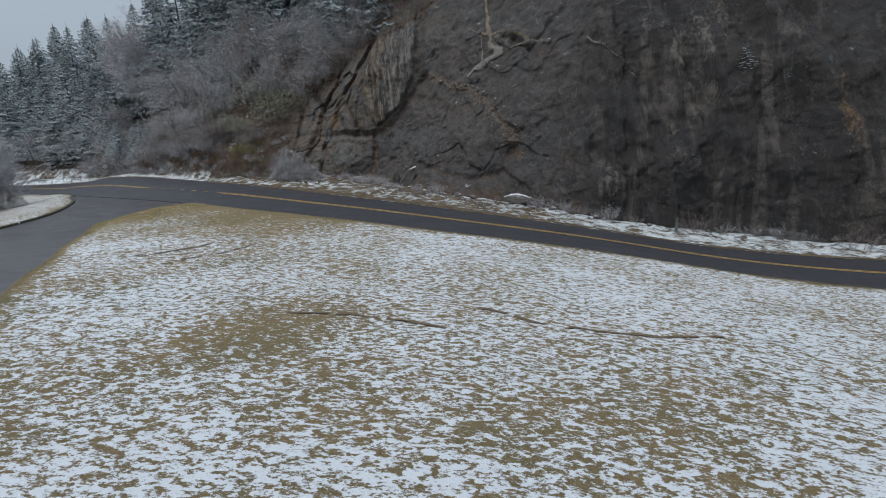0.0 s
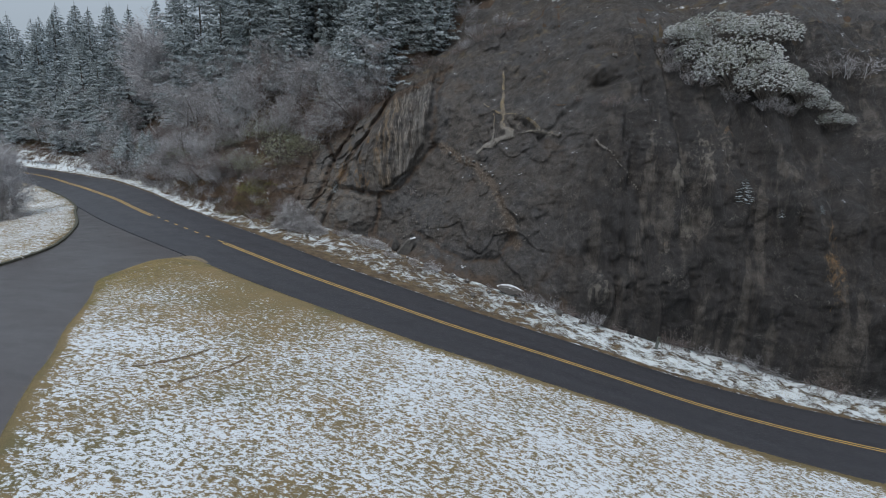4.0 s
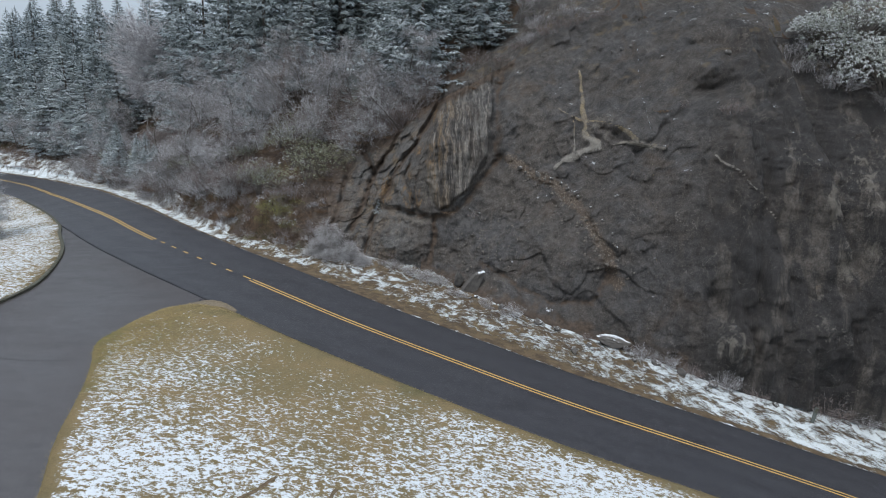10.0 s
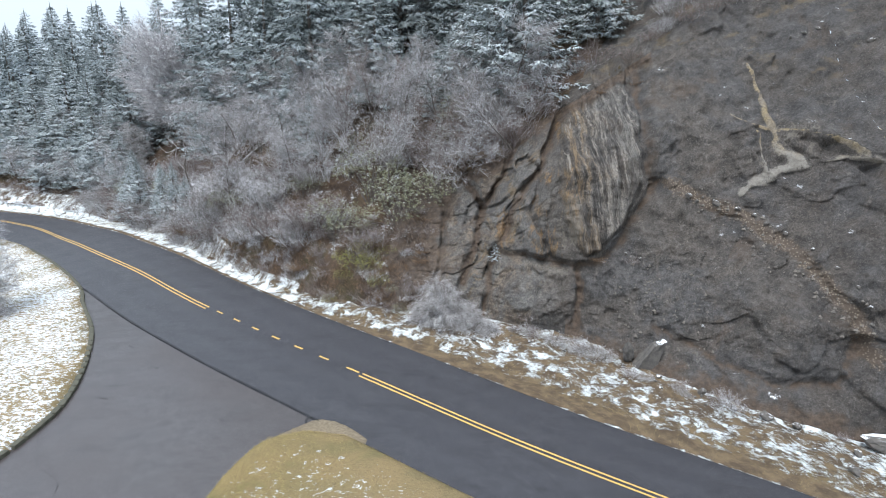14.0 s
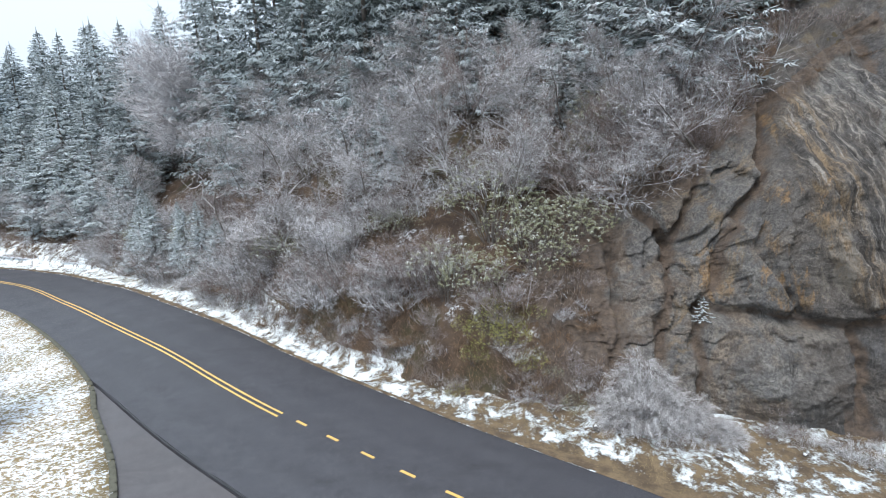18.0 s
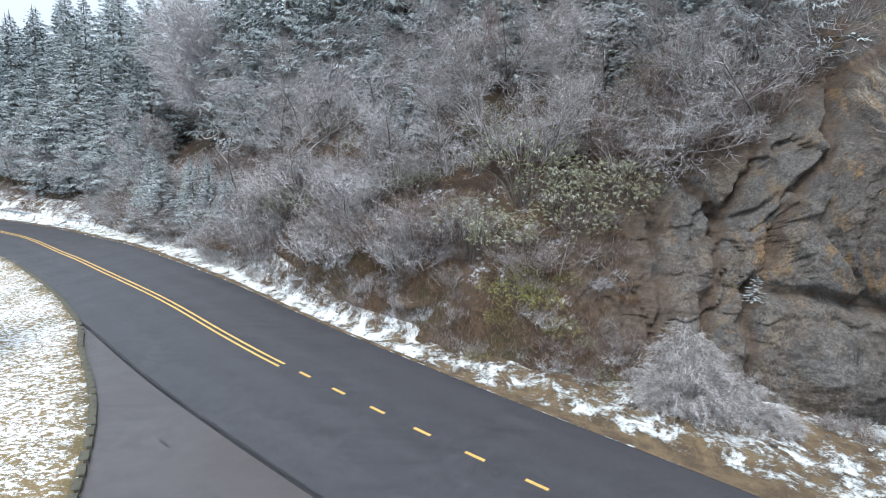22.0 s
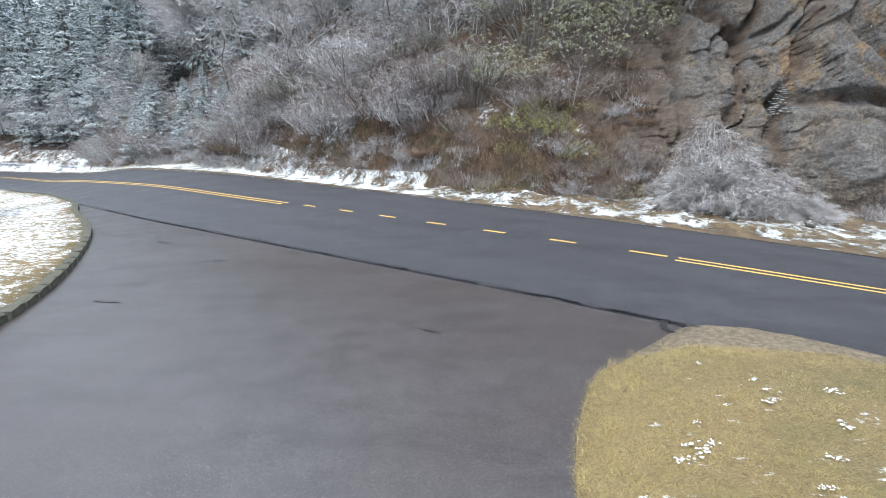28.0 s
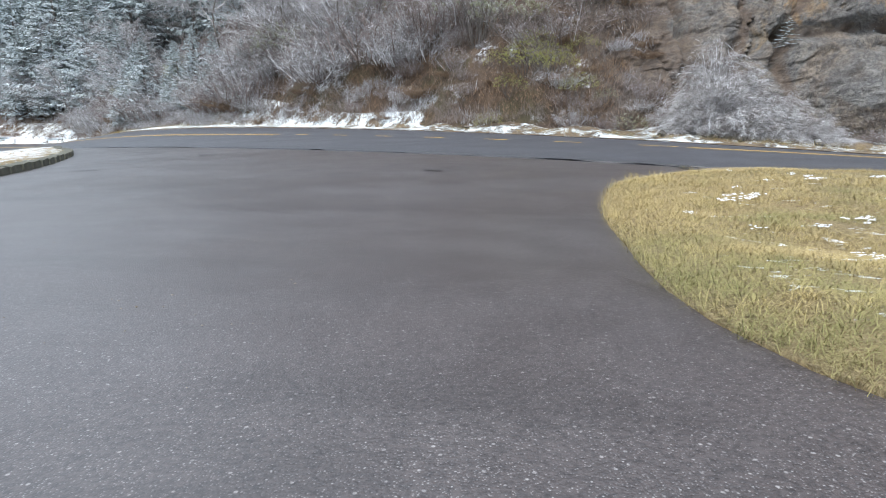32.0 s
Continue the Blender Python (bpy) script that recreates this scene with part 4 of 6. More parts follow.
ring = [(p.x, p.y) for p in kerb_line] + [(-20, -70), (-90, -90), (-170, 0), (-170, 42), (-110, 39.8)]
me, rims = draped("grass_bank", ring, 1.0, lambda x, y, r: 0.10 + 0.5 * turf_lift(x, y, r) + 0.25 * min(1, r / 5), MEADOW, 0.2, lambda x, y: 1.0 if x > -30 else 3.0)
attribute(me, "snow", [0.95 * min(1, 0.82 + r / 0.8) for r in rims])
tagged(new("grass_bank", me), "grass bank with thin snow behind a stone kerb", "lawn", kind="structure")

gravel_ring = wavy([(8.9, -15.35), (9.3, -14.75), (10.0, -14.2), (10.9, -14.2), (11.7, -14.75), (12.3, -15.3), (12.2, -15.65), (11.8, -15.65), (11.1, -15.45), (10.2, -15.3), (9.4, -15.6), (8.9, -15.35)], 0.25, 0.12, 4.0)[:-1]
me, _ = draped("gravel_patch", gravel_ring, 0.3, lambda x, y, r: -0.004 + 0.03 * min(1, r / 0.3) + 0.012 * noise.noise(Vector((x * 3, y * 3, 0))), GRAVEL, 0.08)
tagged(new("gravel_patch", me), "tan gravel worn bare at the corner of the grass", "gravel", kind="structure")

# the verge between the road and the hillside
stops = sorted(set(list(np.arange(S0, S1, 5.0)) + list(np.arange(along_at(-40), along_at(62), 0.35))))
rows, snow = [], []
CUTS = (0, 0.05, 0.12, 0.2, 0.3, 0.4, 0.5, 0.6, 0.7, 0.8, 0.9, 1.0, 1.12)
for f in CUTS:
    row = []
    for s in stops:
        a = on_road(s, 3.47)
        bx = a.x + 1.2 * min(1, max(0, (30 - a.x) / 14))
        b = Vector((bx, slope_foot(bx) + 0.4 + 1.9 * min(1, max(0, (2 - bx) / 8)) - 0.7 * min(1, max(0, (bx - 24) / 8)), 0))
        if (b - a).xy.length < 1.0 or b.y < a.y:
            b = a + Vector((0.3, 1.2, 0))
        p = a.lerp(b, f)
        ditch = -0.14 * bump(f, 0.22, 0.2) * bump(a.x, 17, 16)
        rise = min(max(0, slope_z(b.x, b.y) - gz(b.x, b.y)), 0.5 if a.x > 24 else 9) * max(0, f - 0.45) ** 1.5 * min(1, max(0, (a.x - 1) / 4))
        z = gz(p.x, p.y) + (0.035 if f else 0.012) + ditch + rise + ((0.16 - 0.10 * min(1, max(0, (8 - a.x) / 6))) * noise.fractal(Vector((p.x * 0.8, p.y * 0.8, 1)), 1, 2, 3) * min(1, f * 2.2))
        if a.x < 4 and p.y > slope_foot(p.x):
            z = max(z, slope_z(p.x, p.y) + 0.10) - (0.7 if f > 1.05 else 0)
        row.append((p.x, p.y, z))
        dirt = bump(a.x, 19, 13)
        k = (0.80 if f < 0.03 else 0.5 if f < 0.06 else 0.86 - 0.04 * min(1, max(0, (4 - a.x) / 5)) - 0.10 * min(1, max(0, (a.x - 2) / 6)) * (1 - min(1, max(0, (a.x - 33) / 5)))) - dirt * 1.0 * bump(f, 0.12, 0.095 if a.x < 20 else 0.085)
        k += 0.05 * bump(f, 0.45, 0.3) - 0.03 * bump(a.x, 24, 9) * min(1, f * 1.5) + 0.35 * max(0, f - 0.75)
        k += 0.07 * min(1, max(0, (7 - a.x) / 6)) * (0.06 < f < 0.8)
        snow.append(max(0, k))
    rows.append(row)
me = mesh_of("verge", *sheet(rows), VERGE, True)
attribute(me, "snow", snow)
verge_mesh = me
tagged(new("verge", me), "roadside verge of snow, brown earth and dead grass", "verge", kind="structure")

# ---- hillside and cliff ----
def slope_point(x, s):
    r = station(x)
    p = Vector((x, float(r[0] + np.interp(s, STEPS, r[1::2])), float(np.interp(s, STEPS, r[2::2]))))
    k = 0.5 * noise.fractal(p * 0.25, 1, 2, 4) + 0.12 * noise.fractal(p * 1.3, 1, 2, 2)
    return p + Vector((0, 0, k * min(1, s)))


svals = list(np.arange(0, 4, 0.07)) + list(np.arange(4, 5, 0.05)) + list(np.arange(5, 6.01, 0.1))
xw = list(np.arange(-170, -62, 3.0)) + list(np.arange(-62, -30, 0.8)) + list(np.arange(-30, 11.01, 0.35))
hillside = new("hillside")
tagged(hillside, "steep wooded slope of brown leaf litter and snow above the road", "hillside", kind="structure")
low_rows = sheet([[slope_point(x, s) if x < 10.9 else rock_point(11.0, s) if s <= 4 else slope_point(11.0, s) for x in xw] for s in svals])
me = mesh_of("lower_slope", *low_rows, SOIL, True)
attribute(me, "dust", [0.84 * max(0, 1 - s / 2.2) * min(1, max(0, (4.5 - x) / 6)) for s in svals for x in xw])
part("lower_slope", me, hillside)
xe = list(np.arange(11, 30, 0.2)) + list(np.arange(30, 62, 0.6)) + list(np.arange(62, 150.1, 4.0))


def crest(x, s):
    w = min(1, s / 0.15)
    return rock_point(x, 4.0).lerp(slope_point(x, 4.0), w) + (slope_point(x, 4 + s) - slope_point(x, 4.0))


upper = list(np.arange(0.0, 1, 0.04)) + list(np.arange(1, 2.01, 0.1))
me = mesh_of("upper_slope", *sheet([[crest(x, 0.0) + Vector((0, 0.5, -1.8)) for x in xe], [crest(x, 0.0) + Vector((0, 0.05, -0.06)) for x in xe]] + [[crest(x, s) for x in xe] for s in upper[1:]]), SOIL, True)
attribute(me, "dust", [-3.0] * len(xe) + [-3.0 if s < 0.1 or (x < 28 and s < 0.35) else 0.0 for s in upper for x in xe])
part("upper_slope", me, hillside)

cliff = new("cliff")
tagged(cliff, "dark weathered rock cliff with rusty layers and wet black streaks", "cliff", kind="structure")
CUT = (11.0, 19.6, 25.2, 35.4, 62.0)
NAMES = (("broken_face", "blue-grey broken rock with rust stains"), ("layered_slab", "pale layered slab over a rounded outcrop"), ("rock_slope", "smooth brown-grey sloping rock"), ("dark_wall", "upright dark wall with black wet streaks"))
for (a, b), (name, label), sx, sn in zip(zip(CUT, CUT[1:]), NAMES, (0.085, 0.075, 0.085, 0.12), (250, 270, 260, 210)):
    cols = np.linspace(a, b, int((b - a) / sx))
    me = mesh_of(name, *sheet([[rock_point(x, s) for x in cols] for s in np.linspace(0, 4, sn)]), ROCK, True)
    soil, tones = [], {key: [] for key in ("slab", "pale", "rust", "gravel", "wet", "vein")}
    for v in me.vertices:
        x, y, z = v.co
        wx, wz = wander(x, z)
        tones["slab"].append(within_slab(x, z))
        tones["pale"].append(spread(wx, wz, PALE))
        tones["rust"].append(spread(wx, wz, RUSTY))
        tones["gravel"].append(1 - polyline(wx, wz, STREAM, 0.75)[0] / 0.75)
        tones["wet"].append(wet_wall(x, z))
        tones["vein"].append(0.5 + 0.5 * veined(wx, wz))
        k = max([0.9 * earthy * (1 - polyline(wx, wz, pts, half * 1.5)[0] / (half * 1.5)) for pts, half, _, earthy in JOINTS])
        k = max(k, 1.0 - max(0, x - 12.2) / 4.2 if x < 16.4 else 0, 0.9 * max(0, 1 - (max(0, float(station(x)[10]) - z)) / 1.2) if x < 27 else 0)
        if 21 < x < 37:
            k = max(k, 0.8 * (1 - (z - float(station(x)[2])) / (1.5 + 0.7 * noise.noise(Vector((x * 0.5, 3, 1))))))
        if x < 20.2:
            k = max(k, min(1, max(0, (z - bracken_line(x)) / 0.6 + 0.3)))
        soil.append(min(1, k + 0.25 * noise.noise(Vector((x, y, z)) * 1.5) * (k > 0.1)))
    attribute(me, "soil", soil)
    for key, values in tones.items():
        attribute(me, key, values)
    part(name, me, cliff, label)
cols = np.linspace(21.2, 62, 220)
part("crest", mesh_of("crest", *sheet([[crest(x, s * (1 + 0.5 * noise.noise(Vector((x * 0.3, 3, s)))) * min(1, max(0.0, (x - 21) / 7)) * (1 + 1.2 * min(1, max(0, (x - 30) / 6)))) + Vector((0, 0, 0.10 if s else 0)) for x in cols] for s in np.linspace(0, 0.26, 30)]), ROCK), cliff, "rounded top of the cliff with lichen and snow")
cols = np.linspace(62, 150, 45)
part("dark_wall", mesh_of("dark_wall", *sheet([[rock_point(x, s) for x in cols] for s in np.linspace(0, 4, 40)]), ROCK), cliff)

# ---- plants ----
def tube(verts, faces, pts, radii, sides=3):
    """A tapering tube along points; it ends in a tip where the last radius is 0."""
    base = len(verts)
    for i, (p, r) in enumerate(zip(pts, radii)):
        d = (pts[min(i + 1, len(pts) - 1)] - pts[max(i - 1, 0)])
        d = d.normalized() if d.length > 1e-6 else Vector((0, 0, 1))
        u = d.orthogonal().normalized()
        v = d.cross(u)
        if i == len(pts) - 1 and r == 0:
            verts.append(p)
            break
        for k in range(sides):
            a = k * math.tau / sides
            verts.append(p + (u * math.cos(a) + v * math.sin(a)) * r)
    for i in range(len(pts) - 1):
        for k in range(sides):
            a, b = base + i * sides + k, base + i * sides + (k + 1) % sides
            if i == len(pts) - 2 and radii[-1] == 0:
                faces.append((a, b, base + (i + 1) * sides))
            else:
                faces.append((a, b, b + sides, a + sides))


def sliver(rnd, v, f, a, b, w):
    """The finest twig: one thin pointed splinter."""
    s = (b - a).cross(Vector((rnd.uniform(-1, 1), rnd.uniform(-1, 1), rnd.uniform(-1, 1))))
    s = s.normalized() * w if s.length > 1e-6 else Vector((w, 0, 0))
    i = len(v)
    v.extend((a - s, a + s, b))
    f.append((i, i + 1, i + 2))


def grow(rnd, start, way, length, radius, wood, twigs, level, depth, spread, lift, kids, fine, reach=1.0):
    """A limb with its branches; the last levels go into the twigs."""
    n = 4 if level == 0 else 3
    pts, p, d = [start], start.copy(), way.normalized()
    for k in range(n):
        d = (d + Vector((rnd.uniform(-1, 1), rnd.uniform(-1, 1), rnd.uniform(-0.6, 0.9) * 1.0 + lift)) * (0.16 if level == 0 else 0.24)).normalized()
        p = p + d * length / n
        pts.append(p.copy())
    last = level >= depth
    radii = [radius * (1 - (0.90 if level == 0 else 0.62) * k / n) for k in range(n + 1)]
    if last:
        sliver(rnd, *twigs, pts[0], pts[-1], radius)
        g = pts[0].lerp(pts[-1], rnd.uniform(0.2, 0.6))
        sliver(rnd, *twigs, g, g + (d + Vector((rnd.uniform(-1, 1), rnd.uniform(-1, 1), rnd.uniform(-1, 1))) * 0.8).normalized() * length * 0.55, radius * 0.8)
        return
    tube(*(wood if level == 0 else twigs), pts, radii, 6 if level == 0 else 4 if level == 1 else 3)
    for k in range(kids[level]):
        f = (rnd.uniform(0.28, 1.0) if level == 0 else rnd.uniform(0.12, 1.0)) * n
        i = min(int(f), n - 1)
        q = pts[i].lerp(pts[i + 1], f - i)
        axis_ = (pts[i + 1] - pts[i]).normalized()
        side = axis_.orthogonal().normalized()
        side.rotate(Matrix.Rotation(rnd.uniform(0, math.tau), 3, axis_))
        a = radians(rnd.uniform(*spread))
        d2 = axis_ * math.cos(a) + side * math.sin(a)
        taper = 1 - (0.55 if reach == 1 else 0.25) * (f / n) if level == 0 else 1 - 0.35 * f / n
        grow(rnd, q, d2, length * rnd.uniform(0.42, 0.66) * (1.25 if level == 2 else 1) * taper * (reach if level == 0 else 1), max(radius * 0.40 * taper, 0.014 if level < 1 else 0.0095), wood, twigs, level + 1, depth, spread, lift, kids, fine)


def bare_tree(name, seed, height, kids, spread, lift, wood_m, twig_m, stems=1, trunk=1.0, reach=1.0):
    rnd = random.Random(seed)
    wood, twigs = ([], []), ([], [])
    for k in range(stems):
        a = rnd.uniform(0, math.tau)
        lean = 0.08 if stems == 1 else rnd.uniform(0.15, 0.6)
        grow(rnd, Vector((0.15 * math.cos(a) * (stems > 1), 0.15 * math.sin(a) * (stems > 1), -0.3)), Vector((lean * math.cos(a), lean * math.sin(a), 1)), trunk * height * rnd.uniform(0.75, 0.9) * (1 if stems == 1 else rnd.uniform(0.7, 1)), height * (0.013 if stems == 1 else 0.008), wood, twigs, 0, 3, spread, lift, kids, True, reach)
    return mesh_of("trunk", *wood, wood_m, True), mesh_of("crown", *twigs, twig_m)


def shrub_mesh(seed, stems, twigs_n, lift, thick, droop, wild=0.9):
    """Low arching stalks with fine side shoots, about a metre high and two wide."""
    rnd = random.Random(seed)
    v, f = [], []
    wood = ([], [])
    for k in range(stems):
        a, r0 = rnd.uniform(0, math.tau), rnd.uniform(0, 0.5)
        start = Vector((r0 * math.cos(a), r0 * math.sin(a), -0.12))
        out = Vector((math.cos(a), math.sin(a), 0)) * rnd.uniform(0.1, 0.9)
        L = rnd.uniform(0.5, 1.2)
        pts = [start + (out * t * L * 0.9) + Vector((0, 0, L * (t * lift - droop * t * t))) + Vector((rnd.uniform(-.07, .07), rnd.uniform(-.07, .07), 0)) for t in (0, 0.33, 0.66, 1.0)]
        tube(*wood, pts, [thick * 1.6, thick * 1.3, thick, 0])
        for j in range(twigs_n):
            t = rnd.uniform(0.15, 1) * 2.999
            i = int(t)
            q = pts[i].lerp(pts[i + 1], t - i)
            d = ((pts[i + 1] - pts[i]).normalized() + Vector((rnd.uniform(-1, 1), rnd.uniform(-1, 1), rnd.uniform(-0.6, 0.9))) * wild).normalized()
            sliver(rnd, v, f, q, q + d * rnd.uniform(0.10, 0.28), thick * 0.8)
    return wood, (v, f)


def bush_mesh(seed, stems, twigs_n, rad, flat, thick):
    """A leafless bush one metre high: bent stems that lean out from a wide base, full of fine forking twigs."""
    rnd = random.Random(seed)
    v, f = [], []
    wood = ([], [])
    for k in range(stems):
        a, u = rnd.uniform(0, math.tau), math.sqrt(rnd.random())
        top = Vector((rad * u * math.cos(a), rad * u * math.sin(a), (1 - flat * u ** 1.6) * rnd.uniform(0.45, 1.06)))
        b = rnd.uniform(0.35, 0.8)
        base = Vector((top.x * b + rnd.uniform(-.12, .12), top.y * b + rnd.uniform(-.12, .12), -0.08))
        mid = base.lerp(top, 0.55) + Vector((rnd.uniform(-.12, .12), rnd.uniform(-.12, .12), 0.06))
        tube(*wood, [base, mid, mid.lerp(top, 0.8)], [thick * 2.0, thick * 1.3, 0])
        for j in range(twigs_n):
            t = rnd.uniform(0.25, 2.0)
            q, way = (base.lerp(mid, t), mid - base) if t < 1 else (mid.lerp(top, t - 1), top - mid)
            d = (way.normalized() * 0.7 + Vector((rnd.uniform(-1, 1), rnd.uniform(-1, 1), rnd.uniform(-0.5, 0.7))) * 1.3).normalized()
            e = q + d * rnd.uniform(0.10, 0.26)
            sliver(rnd, v, f, q, e, thick * 0.9)
            for _ in range(2):
                g = q.lerp(e, rnd.uniform(0.2, 0.85))
                d2 = (d + Vector((rnd.uniform(-1, 1), rnd.uniform(-1, 1), rnd.uniform(-0.6, 0.8)))).normalized()
                sliver(rnd, v, f, g, g + d2 * rnd.uniform(0.06, 0.16), thick * 0.7)
    return wood, (v, f)


def mound_mesh(seed, stems, twigs_n, rad, thick):
    """A pointed heap of arching twigs a metre high, the outer ones bowed down under rime."""
    rnd = random.Random(seed)
    v, f = [], []
    wood = ([], [])
    for k in range(stems):
        a, u = rnd.uniform(0, math.tau), rnd.random() ** 0.7
        out = Vector((math.cos(a), math.sin(a), 0))
        high = (1 - u) ** 0.75 * rnd.uniform(0.55, 1.05) + 0.05
        base = out * rad * u * rnd.uniform(0.2, 0.75) + Vector((rnd.uniform(-.06, .06), rnd.uniform(-.06, .06), -0.06))
        top = out * rad * u * rnd.uniform(0.9, 1.15) + Vector((0, 0, high))
        crown_ = base.lerp(top, 0.6) + Vector((0, 0, 0.10 * u + 0.05))
        end = top + out * rnd.uniform(0.04, 0.16) + Vector((rnd.uniform(-.05, .05), rnd.uniform(-.05, .05), -rnd.uniform(0.0, 0.10)))
        pts = [base, base.lerp(crown_, 0.55), crown_, top, end]
        tube(*wood, pts, [thick * 2.2, thick * 1.8, thick * 1.4, thick, 0])
        for j in range(twigs_n):
            t = rnd.uniform(0.6, 4.0) * 0.999
            i = int(t)
            q, way = pts[i].lerp(pts[i + 1], t - i), (pts[i + 1] - pts[i]).normalized()
            d = (way * 0.6 + out * 0.4 + Vector((rnd.uniform(-1, 1), rnd.uniform(-1, 1), rnd.uniform(-0.6, 0.5)))).normalized()
            e = q + d * rnd.uniform(0.06, 0.18)
            sliver(rnd, v, f, q, e, thick)
            g = q.lerp(e, rnd.uniform(0.3, 0.9))
            sliver(rnd, v, f, g, g + (d + Vector((rnd.uniform(-1, 1), rnd.uniform(-1, 1), rnd.uniform(-0.9, 0.5)))).normalized() * rnd.uniform(0.04, 0.10), thick * 0.8)
    return wood, (v, f)


def spruce_meshes(seed, boughs, comb, white, slim, broad, fine=True):
    """A spruce ten metres high: trunk, and drooping boughs set round it, each with two combs of hanging sprays."""
    rnd = random.Random(seed)
    trunk, crown = ([], []), ([], [])
    tube(*trunk, [Vector((0, 0, -0.4)), Vector((0.03, 0, 3)), Vector((0, 0.04, 6.5)), Vector((0, 0, 9.8))], [0.15, 0.11, 0.06, 0.015], 7)
    v, f = crown

    def spray(q, d, w, h):
        m = q + d * w * 0.45
        s = d.cross(Vector((0, 0, 1)))
        s = s.normalized() * h if s.length > 1e-4 else Vector((h, 0, 0))
        if not fine:
            e, low, b = q + d * w, Vector((0, 0, h * rnd.uniform(0.3, 0.9))), len(v)
            v.extend((q, m + s - low, e, m - s - low))
            f.extend(((b, b + 1, b + 2), (b, b + 2, b + 3)))
            return
        for k in (-1, 0, 1, 0):
            a = q + d * w * rnd.uniform(0, 0.45)
            e = a + (d * w * 0.6 + s * k * rnd.uniform(1.5, 3.5) + Vector((0, 0, rnd.uniform(-0.10, 0.03))))
            t = s * rnd.uniform(0.5, 0.9)
            b = len(v)
            v.extend((a - t * 0.5, a.lerp(e, 0.5) + t + Vector((0, 0, rnd.uniform(-.04, .04))), e))
            f.append((b, b + 1, b + 2))

    for i in range(boughs):
        z = 0.3 + 9.65 * ((i + rnd.random()) / boughs) ** 1.12
        a = i * 2.4 + rnd.uniform(-0.5, 0.5)
        sway = 1 + 0.28 * noise.noise(Vector((math.cos(a) * 1.3, math.sin(a) * 1.3, z * 0.55 + seed)))
        fade = min(1.0, 0.22 + max(0.0, 10.0 - z) / 2.6)
        L = max(0.10, 10 * slim * (1 - z / 10.2) ** 0.86 * rnd.uniform(0.68, 1.12) * sway * (1 if z > 1.5 else 0.85))
        drop = rnd.uniform(0.22, 0.5) if z < 7 else rnd.uniform(-0.3, 0.2)
        out, side = Vector((math.cos(a), math.sin(a), 0)), Vector((-math.sin(a), math.cos(a), 0))
        spine = [out * L * t + side * L * 0.08 * rnd.uniform(-1, 1) * t + Vector((0, 0, z - drop * L * (t - 0.45 * t * t * t))) for t in (0.08, 0.35, 0.6, 0.82, 1.0)]
        n = max(3, int(comb * (0.35 + 0.3 * L)))
        for j in range(n):
            t = (0.12 + 0.88 * (j + rnd.random()) / n) * 3.999
            q = spine[int(t)].lerp(spine[int(t) + 1], t - int(t))
            for s in (-1, 1):
                d = (out * rnd.uniform(0.35, 0.95) + side * s * rnd.uniform(0.5, 1.0) + Vector((0, 0, rnd.uniform(-1.15, 0.0)))).normalized()
                spray(q, d, (0.17 + 0.21 * L * (1 - 0.7 * t / 4)) * rnd.uniform(0.6, 1.15) * fade, broad * rnd.uniform(0.7, 1.3) * (0.4 + 0.6 * fade))
        spray(spine[3], (spine[4] - spine[3]).normalized(), (0.3 + 0.1 * L) * fade, broad * 1.2 * fade)
    for k in range(5):
        a = k * 1.26
        b = len(v)
        o = Vector((math.cos(a), math.sin(a), 0))
        v.extend((Vector((0, 0, 9.3)), Vector((0, 0, 9.6)) + o * 0.05, Vector((0, 0, 10.4)), Vector((0, 0, 9.6)) - o * 0.05))
        f.append((b, b + 1, b + 2, b + 3))
    return mesh_of("trunk", *trunk, BARK, True), mesh_of("crown", *crown, NEEDLE_WHITE if white else NEEDLE)


def rhododendron(seed, material, heads=230):
    """A dome of whorled drooping leaves on bent stems, about a metre high."""
    rnd = random.Random(seed)
    stems, leaves = ([], []), ([], [])
    v, f = leaves
    for k in range(heads):
        a, r = rnd.uniform(0, math.tau), rnd.random() ** 0.4
        top = Vector((0.95 * r * math.cos(a), 0.95 * r * math.sin(a), (0.30 + 0.66 * math.sqrt(max(0, 1 - 0.85 * r * r))) * rnd.uniform(0.5, 1.12)))
        if k % 8 == 0:
            mid = Vector((top.x * 0.45, top.y * 0.45, top.z * 0.5)) + Vector((rnd.uniform(-.08, .08), rnd.uniform(-.08, .08), 0))
            tube(*stems, [Vector((top.x * 0.15, top.y * 0.15, -0.15)), mid, top], [0.010, 0.008, 0.004])
        n = rnd.randint(6, 9)
        for j in range(n):
            b = j * math.tau / n + rnd.uniform(-0.3, 0.3)
            o = Vector((math.cos(b), math.sin(b), rnd.uniform(-0.5, 0.7))).normalized()
            s = Vector((-math.sin(b), math.cos(b), 0)) * 0.008
            L = rnd.uniform(0.038, 0.062)
            i = len(v)
            v.extend((top, top + o * L * 0.5 + s + Vector((0, 0, 0.008)), top + o * L - Vector((0, 0, 0.02)), top + o * L * 0.5 - s + Vector((0, 0, 0.008))))
            f.append((i, i + 1, i + 2, i + 3))
    return mesh_of("framework", *stems, BARK), mesh_of("foliage", *leaves, material)


def plant(name, parts_, label, category, group, m):
    """An empty at the foot with its meshes under it."""
    root = new(name)
    root.matrix_basis = m
    for pname, me_ in parts_:
        ob = part(pname, me_, root)
        if pname == "woody_frame":
            tagged(ob, kind="stuff")
    return tagged(root, label, category, group)


